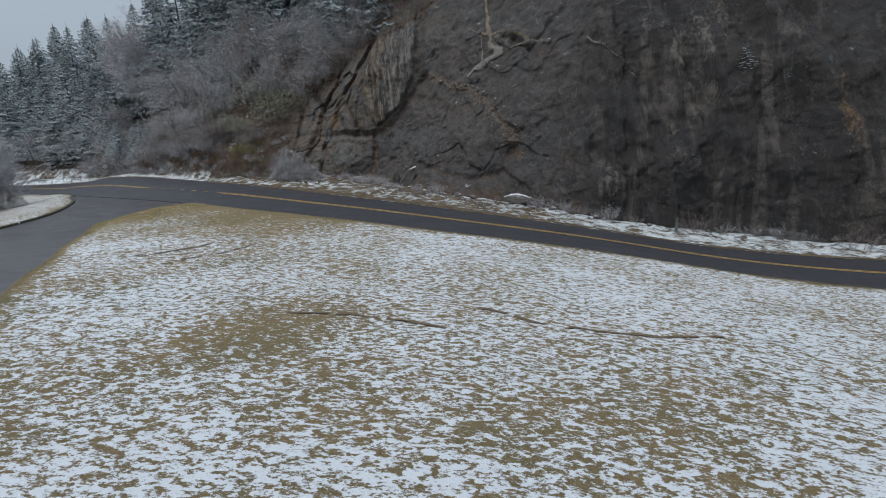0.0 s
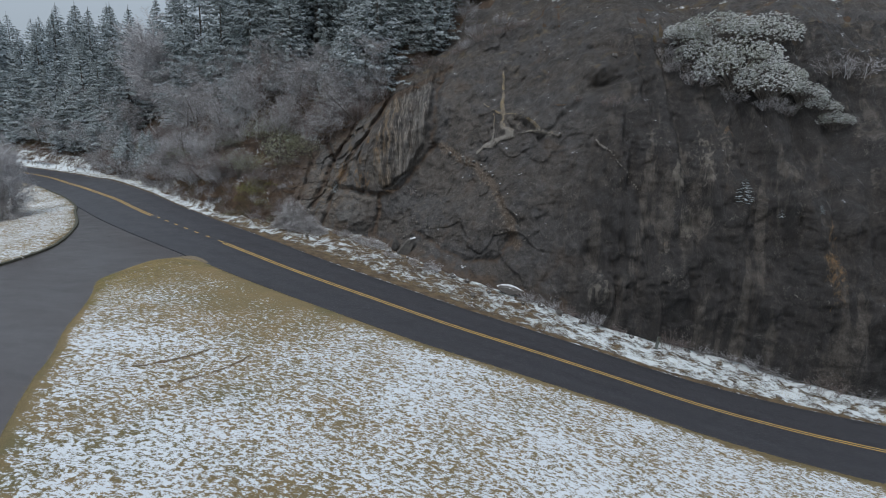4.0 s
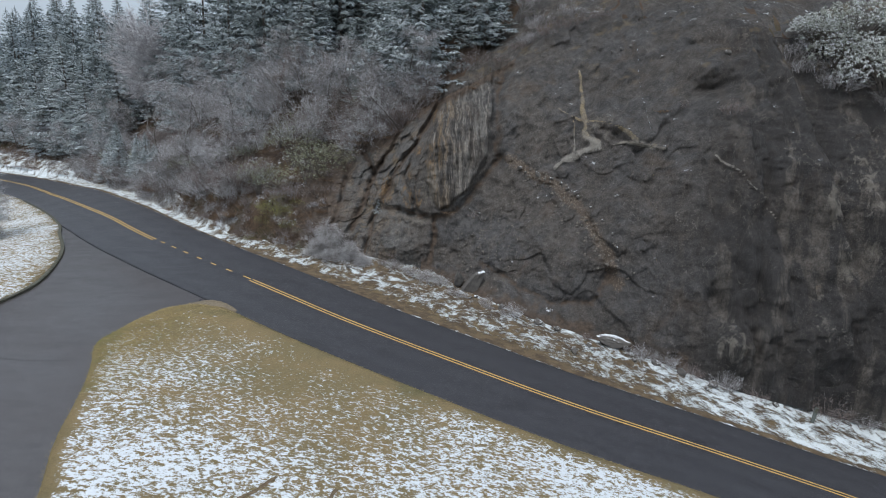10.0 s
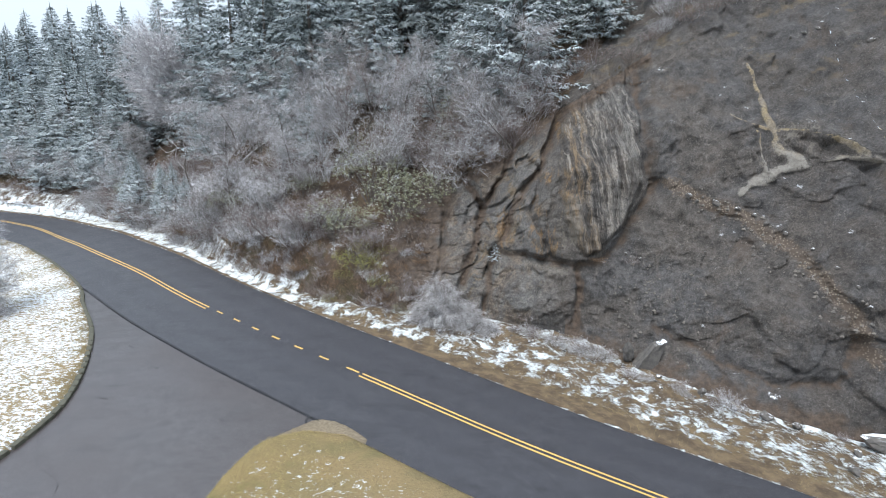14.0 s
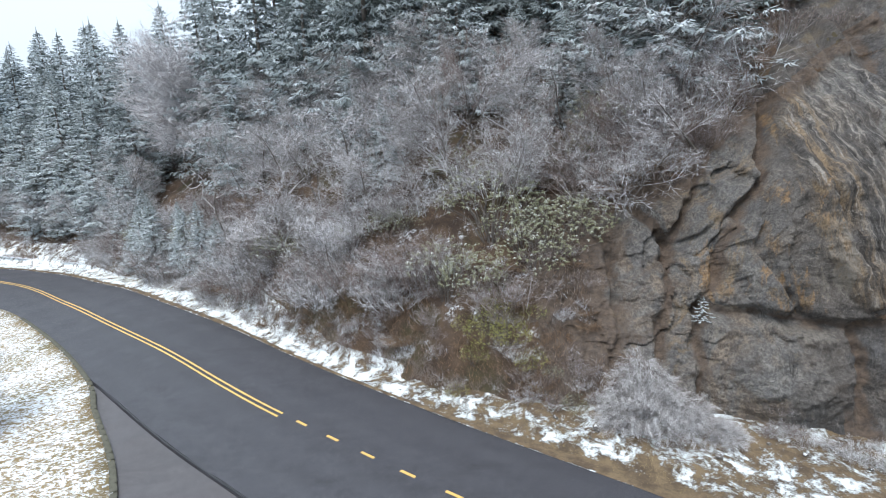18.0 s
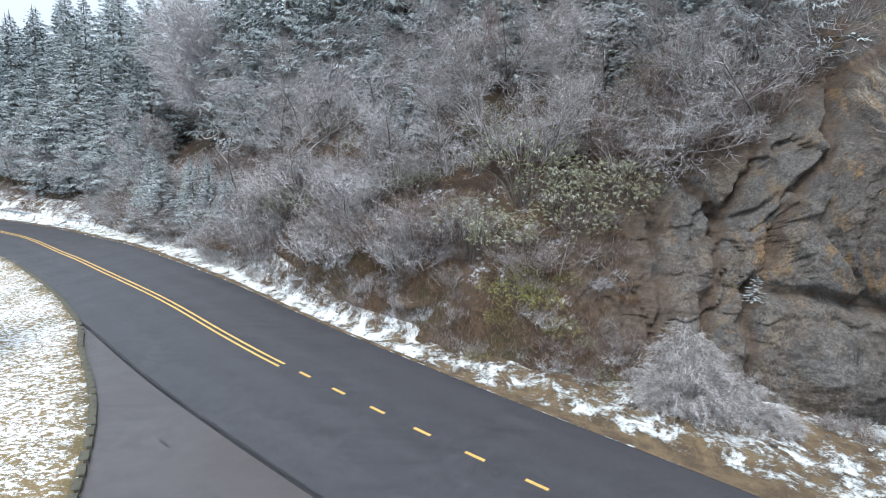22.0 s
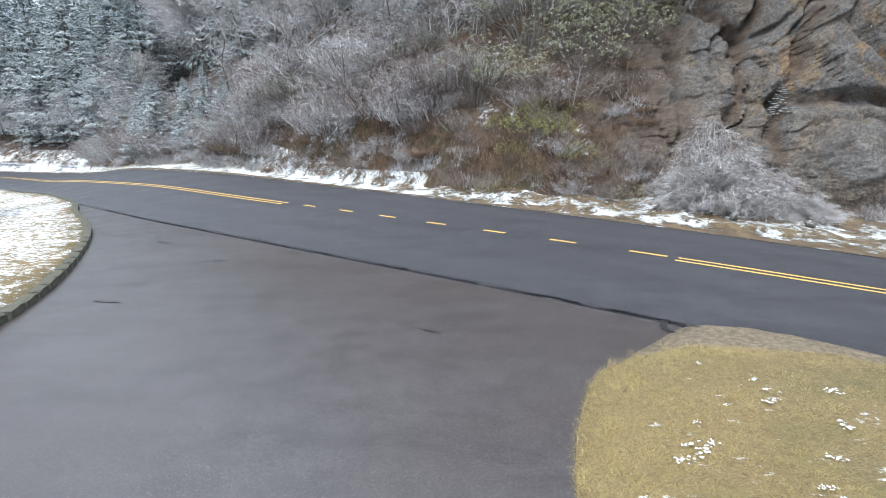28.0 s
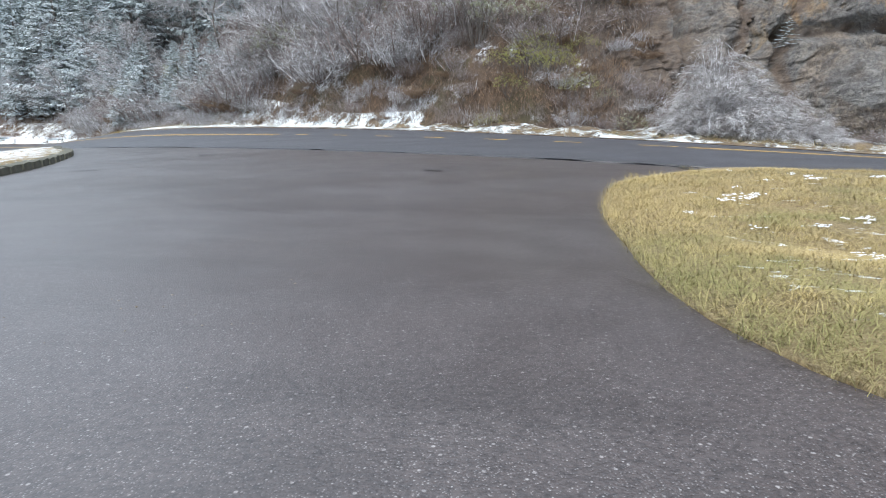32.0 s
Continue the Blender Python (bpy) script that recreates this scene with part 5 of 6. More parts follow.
def stand(x, y, size, turn=0.0, wide=1.0, lean=(0, 0), z=None):
    zz = (slope_z(x, y) if y > slope_foot(x) else gz(x, y)) if z is None else z
    return Matrix.Translation((x, y, zz)) @ Euler((radians(lean[0]), radians(lean[1]), turn)).to_matrix().to_4x4() @ Matrix.Diagonal((size * wide, size * wide, size, 1))


rnd = random.Random(11)
SPRUCE = [spruce_meshes(s, 330, 9, w, sl, 0.06) for s, w, sl in ((1, False, 0.34), (2, False, 0.30), (3, False, 0.37), (4, True, 0.33), (5, True, 0.37))]
FAR_SPRUCE = [spruce_meshes(s, 260, 6, False, sl, 0.13, False) for s, sl in ((21, 0.35), (22, 0.31), (23, 0.38))]
SAPLING = spruce_meshes(41, 46, 7, True, 0.42, 0.16)
DARK_LABEL = "tall dark spruce dusted with snow on the wooded slope"
WHITE_LABEL = "spruce with boughs laden with fresh snow"
count = 0


def spruce(kind, x, y, height, group="spruces on the slope", wide=1.0, z=None):
    global count
    count += 1
    src = SAPLING if kind == "small" else FAR_SPRUCE[count % 3] if kind == "far" else SPRUCE[3 + count % 2] if kind == "white" else SPRUCE[count % 3]
    plant("spruce_tree", (("trunk", src[0]), ("crown", src[1])), WHITE_LABEL if kind in ("white", "small") else DARK_LABEL, "tree", group, stand(x, y, height / 10, rnd.uniform(0, 6.28), wide * rnd.uniform(0.92, 1.12), (rnd.uniform(-2, 2), rnd.uniform(-2, 2)), z))


TALL = [(-3, 20, 15), (2, 17.5, 16), (6, 16.5, 15), (9.5, 19, 17), (-8, 25, 17), (1, 25, 18), (14.5, 17, 15), (18, 15, 15), (23, 13.5, 14), (28, 17, 15), (33, 22, 16), (-13, 30, 17), (-4.5, 30, 18),
        (5, 23, 17), (12, 25, 18), (20, 21, 16), (-18, 38, 17), (-25, 44, 17), (-31, 46, 18), (-36, 49, 19), (-41, 54, 19), (-46, 56, 19), (-52, 62, 20), (-44, 49, 16), (-56, 66, 19)]
for x, y, h in TALL:
    spruce("dark", x, y, h)
for x, y, h in ((11.7, 14.0, 5.8), (13.9, 9.8, 5.8), (19.2, 6.6, 13), (17.2, 9.5, 11), (-16.7, 20.6, 6.2), (-19.5, 23.5, 5), (-14.2, 20.2, 4.2), (-37, 41.5, 15), (-33, 39, 13), (-41, 46, 15), (-27, 33.5, 8), (-23.5, 29.5, 7), (-30, 35, 10), (-45, 45, 13), (-49, 47.5, 12), (-54, 48, 13), (-36, 38.2, 9), (-40.5, 40.5, 9), (-21, 27, 5), (-60, 50, 13),
                (8.2, 13.5, 11), (-9.5, 22, 8), (1.2, 13.6, 6), (3.8, 9.8, 4.5), (24.5, 9.5, 9), (-8.5, 14.0, 4.0), (-10.9, 16.4, 5.0), (-6.0, 11.6, 3.2), (-13.0, 18.4, 4.4)):
    spruce("white", x, y, h, "snow-laden spruces", 1.12)
for x, z, h in ((17.4, 3.55, 1.0), (47.3, 6.6, 1.5), (49.6, 5.9, 0.6), (51.2, 6.4, 0.55)):
    p = rock_at(x, z)
    spruce("small", p.x, p.y + 0.1, h, "small spruces rooted in the rock", 1.4, p.z - 0.05)
taken = [(x, y) for x, y, _ in TALL]
tries = 0
while len(taken) < 112 and tries < 6000:
    tries += 1
    x = rnd.uniform(-125, 62)
    d = rnd.uniform(6 if x < -24 else 17, 62)
    if x > 25:
        d = rnd.uniform(24, 55)
    y = slope_foot(x) + d
    if min((x - a) ** 2 + (y - b) ** 2 for a, b in taken) < (42 if x < -12 else 30):
        continue
    h = rnd.uniform(15, 22)
    if x < -12:
        h = min(h, 11 + 0.13 * math.hypot(x - 7, y + 22) - slope_z(x, y) - rnd.uniform(0, 5))
    if h < 7:
        continue
    taken.append((x, y))
    spruce("far" if d > 19 or x < -40 else "dark", x, y, h)

BARE = [bare_tree("frosted", 31, 10, (17, 11, 10), (32, 66), 0.12, BARK, TWIG), bare_tree("frosted", 32, 10, (17, 11, 10), (28, 58), 0.22, BARK, TWIG), bare_tree("frosted", 33, 10, (17, 11, 10), (38, 74), 0.0, BARK, TWIG),
        bare_tree("frosted", 34, 10, (11, 9, 9), (30, 64), 0.1, BARK, TWIG, 3), bare_tree("frosted", 35, 10, (11, 9, 9), (34, 78), -0.1, BARK, TWIG, 3)]
OPEN = bare_tree("open", 36, 10, (9, 7, 7), (22, 48), 0.45, BARK, BROWN, 2)
ROUND = bare_tree("round", 37, 10, (30, 14, 26), (24, 72), 0.14, BARK, FROST, 1, 0.82, 1.12)


def bare(src, x, y, h, label="bare tree with grey twigs white with rime", wide=1.0, lean=(0, 0), group="bare trees on the slope", z=None):
    plant("bare_tree", (("trunk", src[0]), ("crown", src[1])), label, "tree", group, stand(x, y, h / 10, rnd.uniform(0, 6.28), wide, lean, z))


bare(ROUND, -17.6, 31.6, 15.5, "large rounded bare tree, pale with rime", 1.2)
bare(ROUND, -14.4, -2.2, 8.5, "bare tree white with rime on the grass bank", 1.0, group="", z=gz(-14.4, -2.2))
bare(OPEN, 7.4, 8.1, 7.4, "bare young tree with upright brown branches", 1.1)
bare(OPEN, 12.1, 5.3, 5.2, "bare young tree with upright brown branches", 1.2)
bare(OPEN, 13.4, 5.6, 5.6, "bare young tree with upright brown branches", 1.0)
bare(OPEN, 9.0, 9.6, 6.5, "bare young tree with upright brown branches", 1.0)
bare(BARE[0], 27.6, 9.8, 4.5)
bare(BARE[2], -11.2, 22.5, 9.5, "bare tree with contorted snow-white limbs", 1.0)
dead = new("dead_tree")
dead.matrix_basis = Matrix.Translation((-8.2, 14.0, slope_z(-8.2, 14.0) - 0.2))
tagged(dead, "dead tree with contorted limbs coated white with snow", "tree")
for way in ([(0, 0, 0), (0.2, -0.1, 2.5), (-0.1, -0.3, 4.6), (0.3, -0.4, 6.2)], [(-0.1, -0.3, 4.4), (-0.7, -0.5, 5.4), (-0.5, -0.6, 6.4), (-1.2, -0.7, 7.2)], [(0.1, -0.35, 5.2), (0.9, -0.5, 5.7), (1.2, -0.5, 6.6), (2.0, -0.6, 6.8)],
            [(0.3, -0.4, 6.0), (0.1, -0.5, 6.9), (0.7, -0.5, 7.5), (0.6, -0.5, 8.3)], [(-0.6, -0.6, 6.2), (-1.4, -0.6, 6.0), (-1.9, -0.7, 6.5)], [(1.1, -0.5, 6.4), (0.9, -0.6, 7.3), (1.5, -0.6, 7.8)], [(0.0, -0.25, 3.6), (0.8, -0.4, 4.0), (1.5, -0.5, 3.8)]):
    path = [p + 0.10 * noise.noise_vector(p * 1.7) for p in smooth_line(way, 0.3)]
    thick = 0.09 if way[0][2] == 0 else 0.038
    v, f = [], []
    tube(v, f, path, [thick * (1 - 0.75 * k / len(path)) for k in range(len(path))], 5)
    part("trunk" if way[0][2] == 0 else "limb", mesh_of("limb", v, f, BARK if way[0][2] == 0 else RIME, True), dead)
spots = [(-19.5, 32.0), (7.4, 8.1), (12.1, 5.3), (13.4, 5.6)]
tries = 0
while len(spots) < 118 and tries < 9000:
    tries += 1
    x = rnd.uniform(-48, 19)
    d = rnd.uniform(2.2, 15) if x < 2 else rnd.uniform(5.5, 15)
    y = slope_foot(x) + d
    if min((x - a) ** 2 + (y - b) ** 2 for a, b in spots) < 2.6:
        continue
    # the view from the road to the large round tree stays open
    if y > 12 and abs((x + 19.5) * 0.894 + (y - 32) * 0.447) < 4.5 and y < 36:
        continue
    spots.append((x, y))
    h = rnd.uniform(3.4, 6.0) + (1.4 if x < -8 else 0) + 0.12 * d
    bare(BARE[len(spots) % 5], x, y, h, wide=rnd.uniform(1.1, 1.5), lean=(rnd.uniform(4, 16), rnd.uniform(-6, 6)))

def both(pair, material):
    return mesh_of("framework", *pair[0], material), mesh_of("crown", *pair[1], material)


SHRUBS = {"grey": [both(bush_mesh(s, 70, 17, 1.05, 0.5, 0.0042), TWIG) for s in (1, 2, 3)], "brown": [both(bush_mesh(s, 70, 17, 1.0, 0.45, 0.0038), BROWN) for s in (51, 52, 53)],
          "rime": [both(bush_mesh(s, 60, 17, 0.95, 0.5, 0.0045), RIME) for s in (101, 102, 103)], "rust": [both(shrub_mesh(s, 80, 16, 0.8, 0.006, 0.5, 1.3), RUST) for s in (151, 152, 153)]}
WORDS = {"grey": "leafless shrub of grey twigs edged with rime", "brown": "leafless shrub of reddish-brown twigs", "rime": "leafless shrub thickly white with rime", "rust": "clump of rust-brown dead bracken"}


def shrub(kind, x, y, h, wide=1.0, z=None, group="shrubs on the slope"):
    src = rnd.choice(SHRUBS[kind])
    plant("shrub", (("framework", src[0]), ("crown", src[1])), WORDS[kind], "shrub", group, stand(x, y, h, rnd.uniform(0, 6.28), wide, (rnd.uniform(-4, 10), rnd.uniform(-6, 6)), z))


# the big white bush at the foot of the rock
SHRUBS["big"] = [both(mound_mesh(s, 210, 56, 0.62, 0.0015), RIME) for s in (301, 302)]
WORDS["big"] = "large dense leafless bush, white with rime"
for x, y, h, w in ((14.3, -4.1, 3.0, 0.85), (15.0, -4.5, 2.3, 0.95), (15.9, -4.8, 1.55, 1.1), (16.9, -5.1, 0.95, 1.3), (13.4, -4.5, 1.3, 1.1)):
    shrub("big", x, y, h, w, group="white bush at the foot of the rock")
for x, y, h in ((47.2, -15.4, 1.5), (45.8, -15.2, 1.2), (43.9, -14.9, 1.4), (35.7, -13.0, 1.2), (37, -13.6, 1.0), (38.7, -14.3, 1.3), (40.3, -14.7, 1.0), (52, -18.6, 1.3), (50.4, -17.4, 1.2), (54, -18.9, 1.2), (49, -16.6, 1.2), (57, -19, 1.3), (20.5, -6.0, 0.9), (21.6, -6.8, 0.8), (22.6, -7.2, 0.7), (25.6, -9.3, 0.9), (27.2, -10.4, 0.9), (34.4, -12.7, 0.9), (19.2, -5.4, 0.8), (31.5, -11.9, 0.6)):
    shrub("rime" if x < 23 or rnd.random() < 0.2 else rnd.choice(("grey", "brown")), x, y + rnd.uniform(-0.2, 0.3), h * rnd.uniform(0.6, 1.15), rnd.uniform(0.9, 1.2), group="shrubs at the foot of the cliff", z=gz(x, y) + 0.1)
FROSTED = rhododendron(9, LEAF_FROST, 900)
for x, z, h, w in ((48.3, 13.6, 3.6, 1.0), (46.4, 14.6, 2.8, 1.0), (49.6, 13.2, 2.4, 1.1), (45.2, 16.6, 2.0, 1.1), (51.6, 13.0, 1.4, 1.2), (52.6, 12.2, 1.3, 1.2), (53.4, 11.4, 1.2, 1.2), (47.4, 16.2, 3.2, 1.1), (50.4, 16.8, 2.4, 1.1)):
    p = rock_at(x, z)
    plant("evergreen_bush", (("woody_frame", FROSTED[0]), ("foliage", FROSTED[1])), "dense evergreen bush grey-white with rime on the cliff", "bush", "frosted bushes on the cliff", stand(p.x, p.y + 0.2, h, x, w * 0.9, (8, 0), p.z - 0.2))
for x, z, h, w in ((54.5, 14.8, 1.8, 1.3), (47.6, 12.9, 1.2, 1.1), (49.6, 12.4, 1.1, 1.1), (45.6, 14.0, 1.3, 1.1), (50.9, 12.2, 1.1, 1.2), (44.6, 15.0, 1.1, 1.1), (44.4, 15.8, 1.4, 1.0), (46.0, 16.9, 1.8, 1.0), (27.2, 16.2, 0.9, 1.2), (28.2, 16.9, 1.1, 1.2), (29.4, 17.4, 1.0, 1.3), (30.6, 18.0, 1.0, 1.3), (32.0, 18.5, 0.9, 1.3), (26.2, 15.2, 0.8, 1.3), (33.6, 18.9, 0.9, 1.2), (28.9, 18.3, 1.3, 1.1), (31.3, 19.2, 1.2, 1.2), (39.6, 12.2, 0.9, 1.0), (37.6, 12.4, 0.6, 1.0)):
    p = rock_at(x, z)
    shrub("grey" if h > 1 else "brown", p.x, p.y + 0.2, h, w, p.z - 0.1, "frosted bushes on the cliff")
for x, y, h in ((17.6, 4.2, 1.8), (20.2, 3.4, 0.9), (16.3, 3.9, 1.6), (18.8, 4.4, 1.9), (19.6, 5.4, 1.8), (15.2, 3.6, 1.4), (22.8, 6.2, 0.8), (17, 6, 1.8), (14.0, 3.8, 1.5), (24.0, 6.6, 1.2), (16.6, 2.6, 1.0), (18.4, 2.8, 1.1)):
    shrub("brown" if rnd.random() < 0.7 else "grey", x, y, h * 1.35, rnd.uniform(1.0, 1.4), group="brown shrubs along the crest")
for k in range(12):
    x = rnd.uniform(12.5, 20.0)
    shrub("brown", x, slope_foot(x) + rnd.uniform(7.5, 11.5), rnd.uniform(1.4, 2.3), rnd.uniform(1.0, 1.4), group="brown shrubs along the crest")
for k in range(14):
    x = rnd.uniform(9.5, 13.5)
    shrub("rust" if k % 3 else "brown", x, slope_foot(x) + rnd.uniform(0.3, 5), rnd.uniform(0.5, 0.9), rnd.uniform(1.0, 1.4))
for x, y, h in ((-14.1, -3.0, 4.4), (-14.8, -5.0, 3.6)):
    shrub("big", x, y, h, 0.8, gz(x, y) + 0.1, "frosted bushes on the grass bank")
# the evergreen bushes: place, height, and whether yellow-green
EVERGREEN = ((7.3, 1.3, 2.5, 0), (8.4, 1.0, 1.8, 0), (9.4, 3.3, 3.0, 0), (10.6, 2.4, 2.2, 0), (12.0, 1.6, 2.7, 0), (11.2, 1.2, 2.0, 0), (13.2, 2.2, 1.9, 0), (15.5, 5.8, 2.9, 0), (14.6, 5.4, 1.8, 0), (7.9, 7.0, 1.9, 0), (-2.6, 9.2, 2.4, 0), (-1.4, 8.6, 1.7, 0), (4.2, 5.6, 1.6, 0), (5.2, 5.2, 1.3, 0),
             (8.9, -0.9, 1.3, 1), (9.8, -1.1, 1.1, 1), (8.3, -1.3, 0.8, 1), (10.6, -2.0, 0.8, 1), (12.0, -3.3, 0.7, 0), (7.6, -2.0, 0.6, 1), (2.2, 6.6, 1.4, 0), (9.3, -0.2, 1.0, 1), (8.1, -0.3, 0.8, 1), (10.9, -0.6, 0.7, 1), (11.4, -2.4, 0.5, 0), (-12.5, 19.6, 2.2, 0), (-20.5, 26.2, 2.4, 0))
n = 0
while n < 235:
    x = rnd.uniform(-30, 13.5)
    d = abs(rnd.gauss(0.4, 3.8)) + 0.1
    if x > 10.3:
        continue
    if any(abs(x - a) < 0.55 * s and -1.5 < slope_foot(x) + d - b < 0.8 for a, b, s, _ in EVERGREEN if s > 1.0):
        n += 0.5
        continue
    if x > 0.5 and d < 2.4 and rnd.random() < 0.6:
        n += 0.5
        continue
    kind = rnd.choices(("grey", "brown", "rime", "rust"), (5, 3, 1.0, 2.2 if d < 1.8 else 0.3) if x < 0.5 or d > 2.4 else (1, 3, 0.4, 3))[0]
    h = rnd.uniform(0.9, 1.8) * (1.3 if d > 1.5 else 0.6) * (0.7 if kind == "rust" else 1)
    shrub(kind, x, slope_foot(x) + d, h, rnd.uniform(1.0, 1.5))
    n += 1
for k in range(18):
    x = rnd.uniform(-1, 10.5)
    shrub(("rust", "brown", "brown", "rust")[k % 4], x, slope_foot(x) + rnd.uniform(0.2, 3.2), rnd.uniform(0.4, 0.9), rnd.uniform(1.0, 1.5))
for k in range(26):
    x = rnd.uniform(13.4, 19.0)
    p = rock_at(x, bracken_line(x) + rnd.uniform(0.3, 2.4))
    shrub(("brown", "brown", "grey", "rust")[k % 4], p.x, p.y + 0.1, rnd.uniform(0.7, 1.5), rnd.uniform(1.0, 1.4), p.z - 0.1, "shrubs over the edge of the rock")
for x, z in ((12.3, 2.0), (13.2, 4.6), (14.3, 2.4), (15.6, 7.6), (17.4, 8.8), (19.0, 1.0), (22.6, 4.3), (24.4, 4.2), (23.6, 12.9), (26.0, 13.5), (36.3, 12.0)):
    p = rock_at(x, z)
    shrub("rust" if rnd.random() < 0.6 else "brown", p.x, p.y + 0.1, rnd.uniform(0.4, 0.7), 1.3, p.z - 0.05, "tufts on the rock")

for k in range(22):
    x = rnd.uniform(2, 13.2)
    shrub(("rime", "brown", "grey")[k % 3], x, slope_foot(x) + rnd.uniform(0.0, 3.4), rnd.uniform(0.35, 0.75), rnd.uniform(0.9, 1.3))
RHODO = [rhododendron(s, LEAF) for s in (1, 2, 3)]
RHODO_Y = rhododendron(4, LEAF_YELLOW, 240)
for x, y, h, yellow in EVERGREEN:
    src = RHODO_Y if yellow else rnd.choice(RHODO)
    plant("rhododendron", (("woody_frame", src[0]), ("foliage", src[1])), "yellow-green leafy evergreen bush on the bank" if yellow else "evergreen rhododendron with drooping snow-dusted leaves", "bush", "evergreen bushes", stand(x, y, h, rnd.uniform(0, 6.28), rnd.uniform(0.8, 1.0), (8, 0)))


# tangled undergrowth over the foot of the slope
def undergrowth(n, lo, hi, deep, seed):
    r = random.Random(seed)
    v, f = [], []
    for _ in range(n):
        x = r.uniform(lo, hi)
        row = station(x)
        d = abs(r.gauss(0, deep)) + 0.05
        if noise.noise(Vector((x * 0.5, d * 0.6, 3))) < -0.28:
            continue
        p = slope_point(x, float(np.interp(d, row[1::2], STEPS))) - Vector((0, 0, 0.04))
        for _ in range(4):
            a, h = r.uniform(0, math.tau), r.uniform(0.18, 0.62)
            e = p + Vector((math.cos(a) * r.uniform(0.1, 0.8), math.sin(a) * r.uniform(0.1, 0.8) - 0.15, r.uniform(0.25, 1))) * h
            sliver(r, v, f, p + Vector((r.uniform(-.15, .15), r.uniform(-.15, .15), 0)), e, r.uniform(0.005, 0.012))
    return mesh_of("undergrowth", v, f, UNDER)


tagged(new("undergrowth", undergrowth(36000, -60, 13.2, 2.6, 17)), "tangled brown stalks and dead bracken at the foot of the slope", "undergrowth", kind="stuff")


def blades(n, spot, low, high, lean, seed):
    """Loose grass blades, each a bent sliver."""
    r = random.Random(seed)
    v, f = [], []
    for _ in range(n):
        p = spot(r)
        if p is None:
            continue
        for _ in range(3):
            a, h = r.uniform(0, math.tau), r.uniform(low, high)
            q = p + Vector((r.uniform(-.03, .03), r.uniform(-.03, .03), 0))
            o = Vector((math.cos(a), math.sin(a), 0))
            s = Vector((-o.y, o.x, 0)) * min(h * 0.05, 0.0010)
            m_, e = q + o * h * lean * 0.4 + Vector((0, 0, h * 0.65)), q + o * h * lean * r.uniform(0.7, 1.3) + Vector((0, 0, h * r.uniform(0.5, 0.95)))
            b = len(v)
            v.extend((q - s, q + s, m_ + s * 0.8, m_ - s * 0.8, e))
            f.extend(((b, b + 1, b + 2, b + 3), (b + 3, b + 2, b + 4)))
    return v, f


tip_ring = island_edge + [(p.x, p.y) for p in right_edge[:8]] + [(19, -24), (14, -31)]


def on_tip(r):
    x, y = 7.6 + abs(r.gauss(0, 2.3)), r.uniform(-25, -14.6)
    if not inside(x, y, tip_ring):
        return None
    d = near_ring(x, y, tip_ring)
    return Vector((x, y, gz(x, y) + turf_lift(x, y, d) - 0.01))


tagged(new("turf_blades", mesh_of("turf_blades", *blades(76000, on_tip, 0.018, 0.055, 1.9, 3), STRAW)), "matted tan grass blades on the tongue of lawn", "grass", kind="stuff")


def on_rim(r):
    if r.random() < 0.62:
        s = r.uniform(along_at(14), along_at(60))
        p = on_road(s, -3.62 - abs(r.gauss(0, 0.16)))
        return Vector((p.x, p.y, gz(p.x, p.y) + 0.02))
    p = island_edge[int(r.random() * (len(island_edge) - 1))]
    return Vector((p[0] + abs(r.gauss(0, 0.15)), p[1] + r.uniform(-.2, .2), gz(*p) + 0.02))


tagged(new("edge_grass", mesh_of("edge_grass", *blades(7000, on_rim, 0.05, 0.12, 1.0, 4), STRAW)), "longer dead grass along the edge of the asphalt", "grass", kind="stuff")


def on_verge(r):
    s = r.uniform(along_at(-30), along_at(58))
    a = on_road(s, 3.6)
    y = a.y + abs(r.gauss(0, 0.9)) + (0.03 if r.random() < 0.2 else 1.0)
    if y > slope_foot(a.x) + 0.8:
        return None
    return Vector((a.x, y, gz(a.x, y) + 0.04))


tagged(new("verge_grass", mesh_of("verge_grass", *blades(9000, on_verge, 0.06, 0.24, 0.9, 6), STRAW)), "dead grass standing through the snow of the verge", "grass", kind="stuff")

# ---- kerb, rocks and small things ----
def rock_mesh(name, seed, size, rough, material, cuts=3):
    r = random.Random(seed)
    bm = bmesh.new()
    bmesh.ops.create_icosphere(bm, subdivisions=cuts, radius=1)
    planes = [(Vector((r.uniform(-1, 1), r.uniform(-1, 1), r.uniform(-1, 1))).normalized(), r.uniform(0.40, 0.68)) for _ in range(16)]
    for v in bm.verts:
        d = v.co.normalized()
        k = min([1.0] + [c / max(d.dot(p), 1e-3) for p, c in planes if d.dot(p) > 0.05])
        k += rough * noise.fractal(d * 2.3 + Vector((seed, 0, 0)), 1, 2, 3)
        v.co = Vector((d.x * size[0], d.y * size[1], d.z * size[2])) * k
    me_ = bpy.data.meshes.new(name)
    bm.to_mesh(me_)
    bm.free()
    me_.materials.append(material)
    return me_


ROCKS = [rock_mesh("rock", s, (1, 0.8, 0.65), 0.12, BOULDER, 2) for s in range(6)]


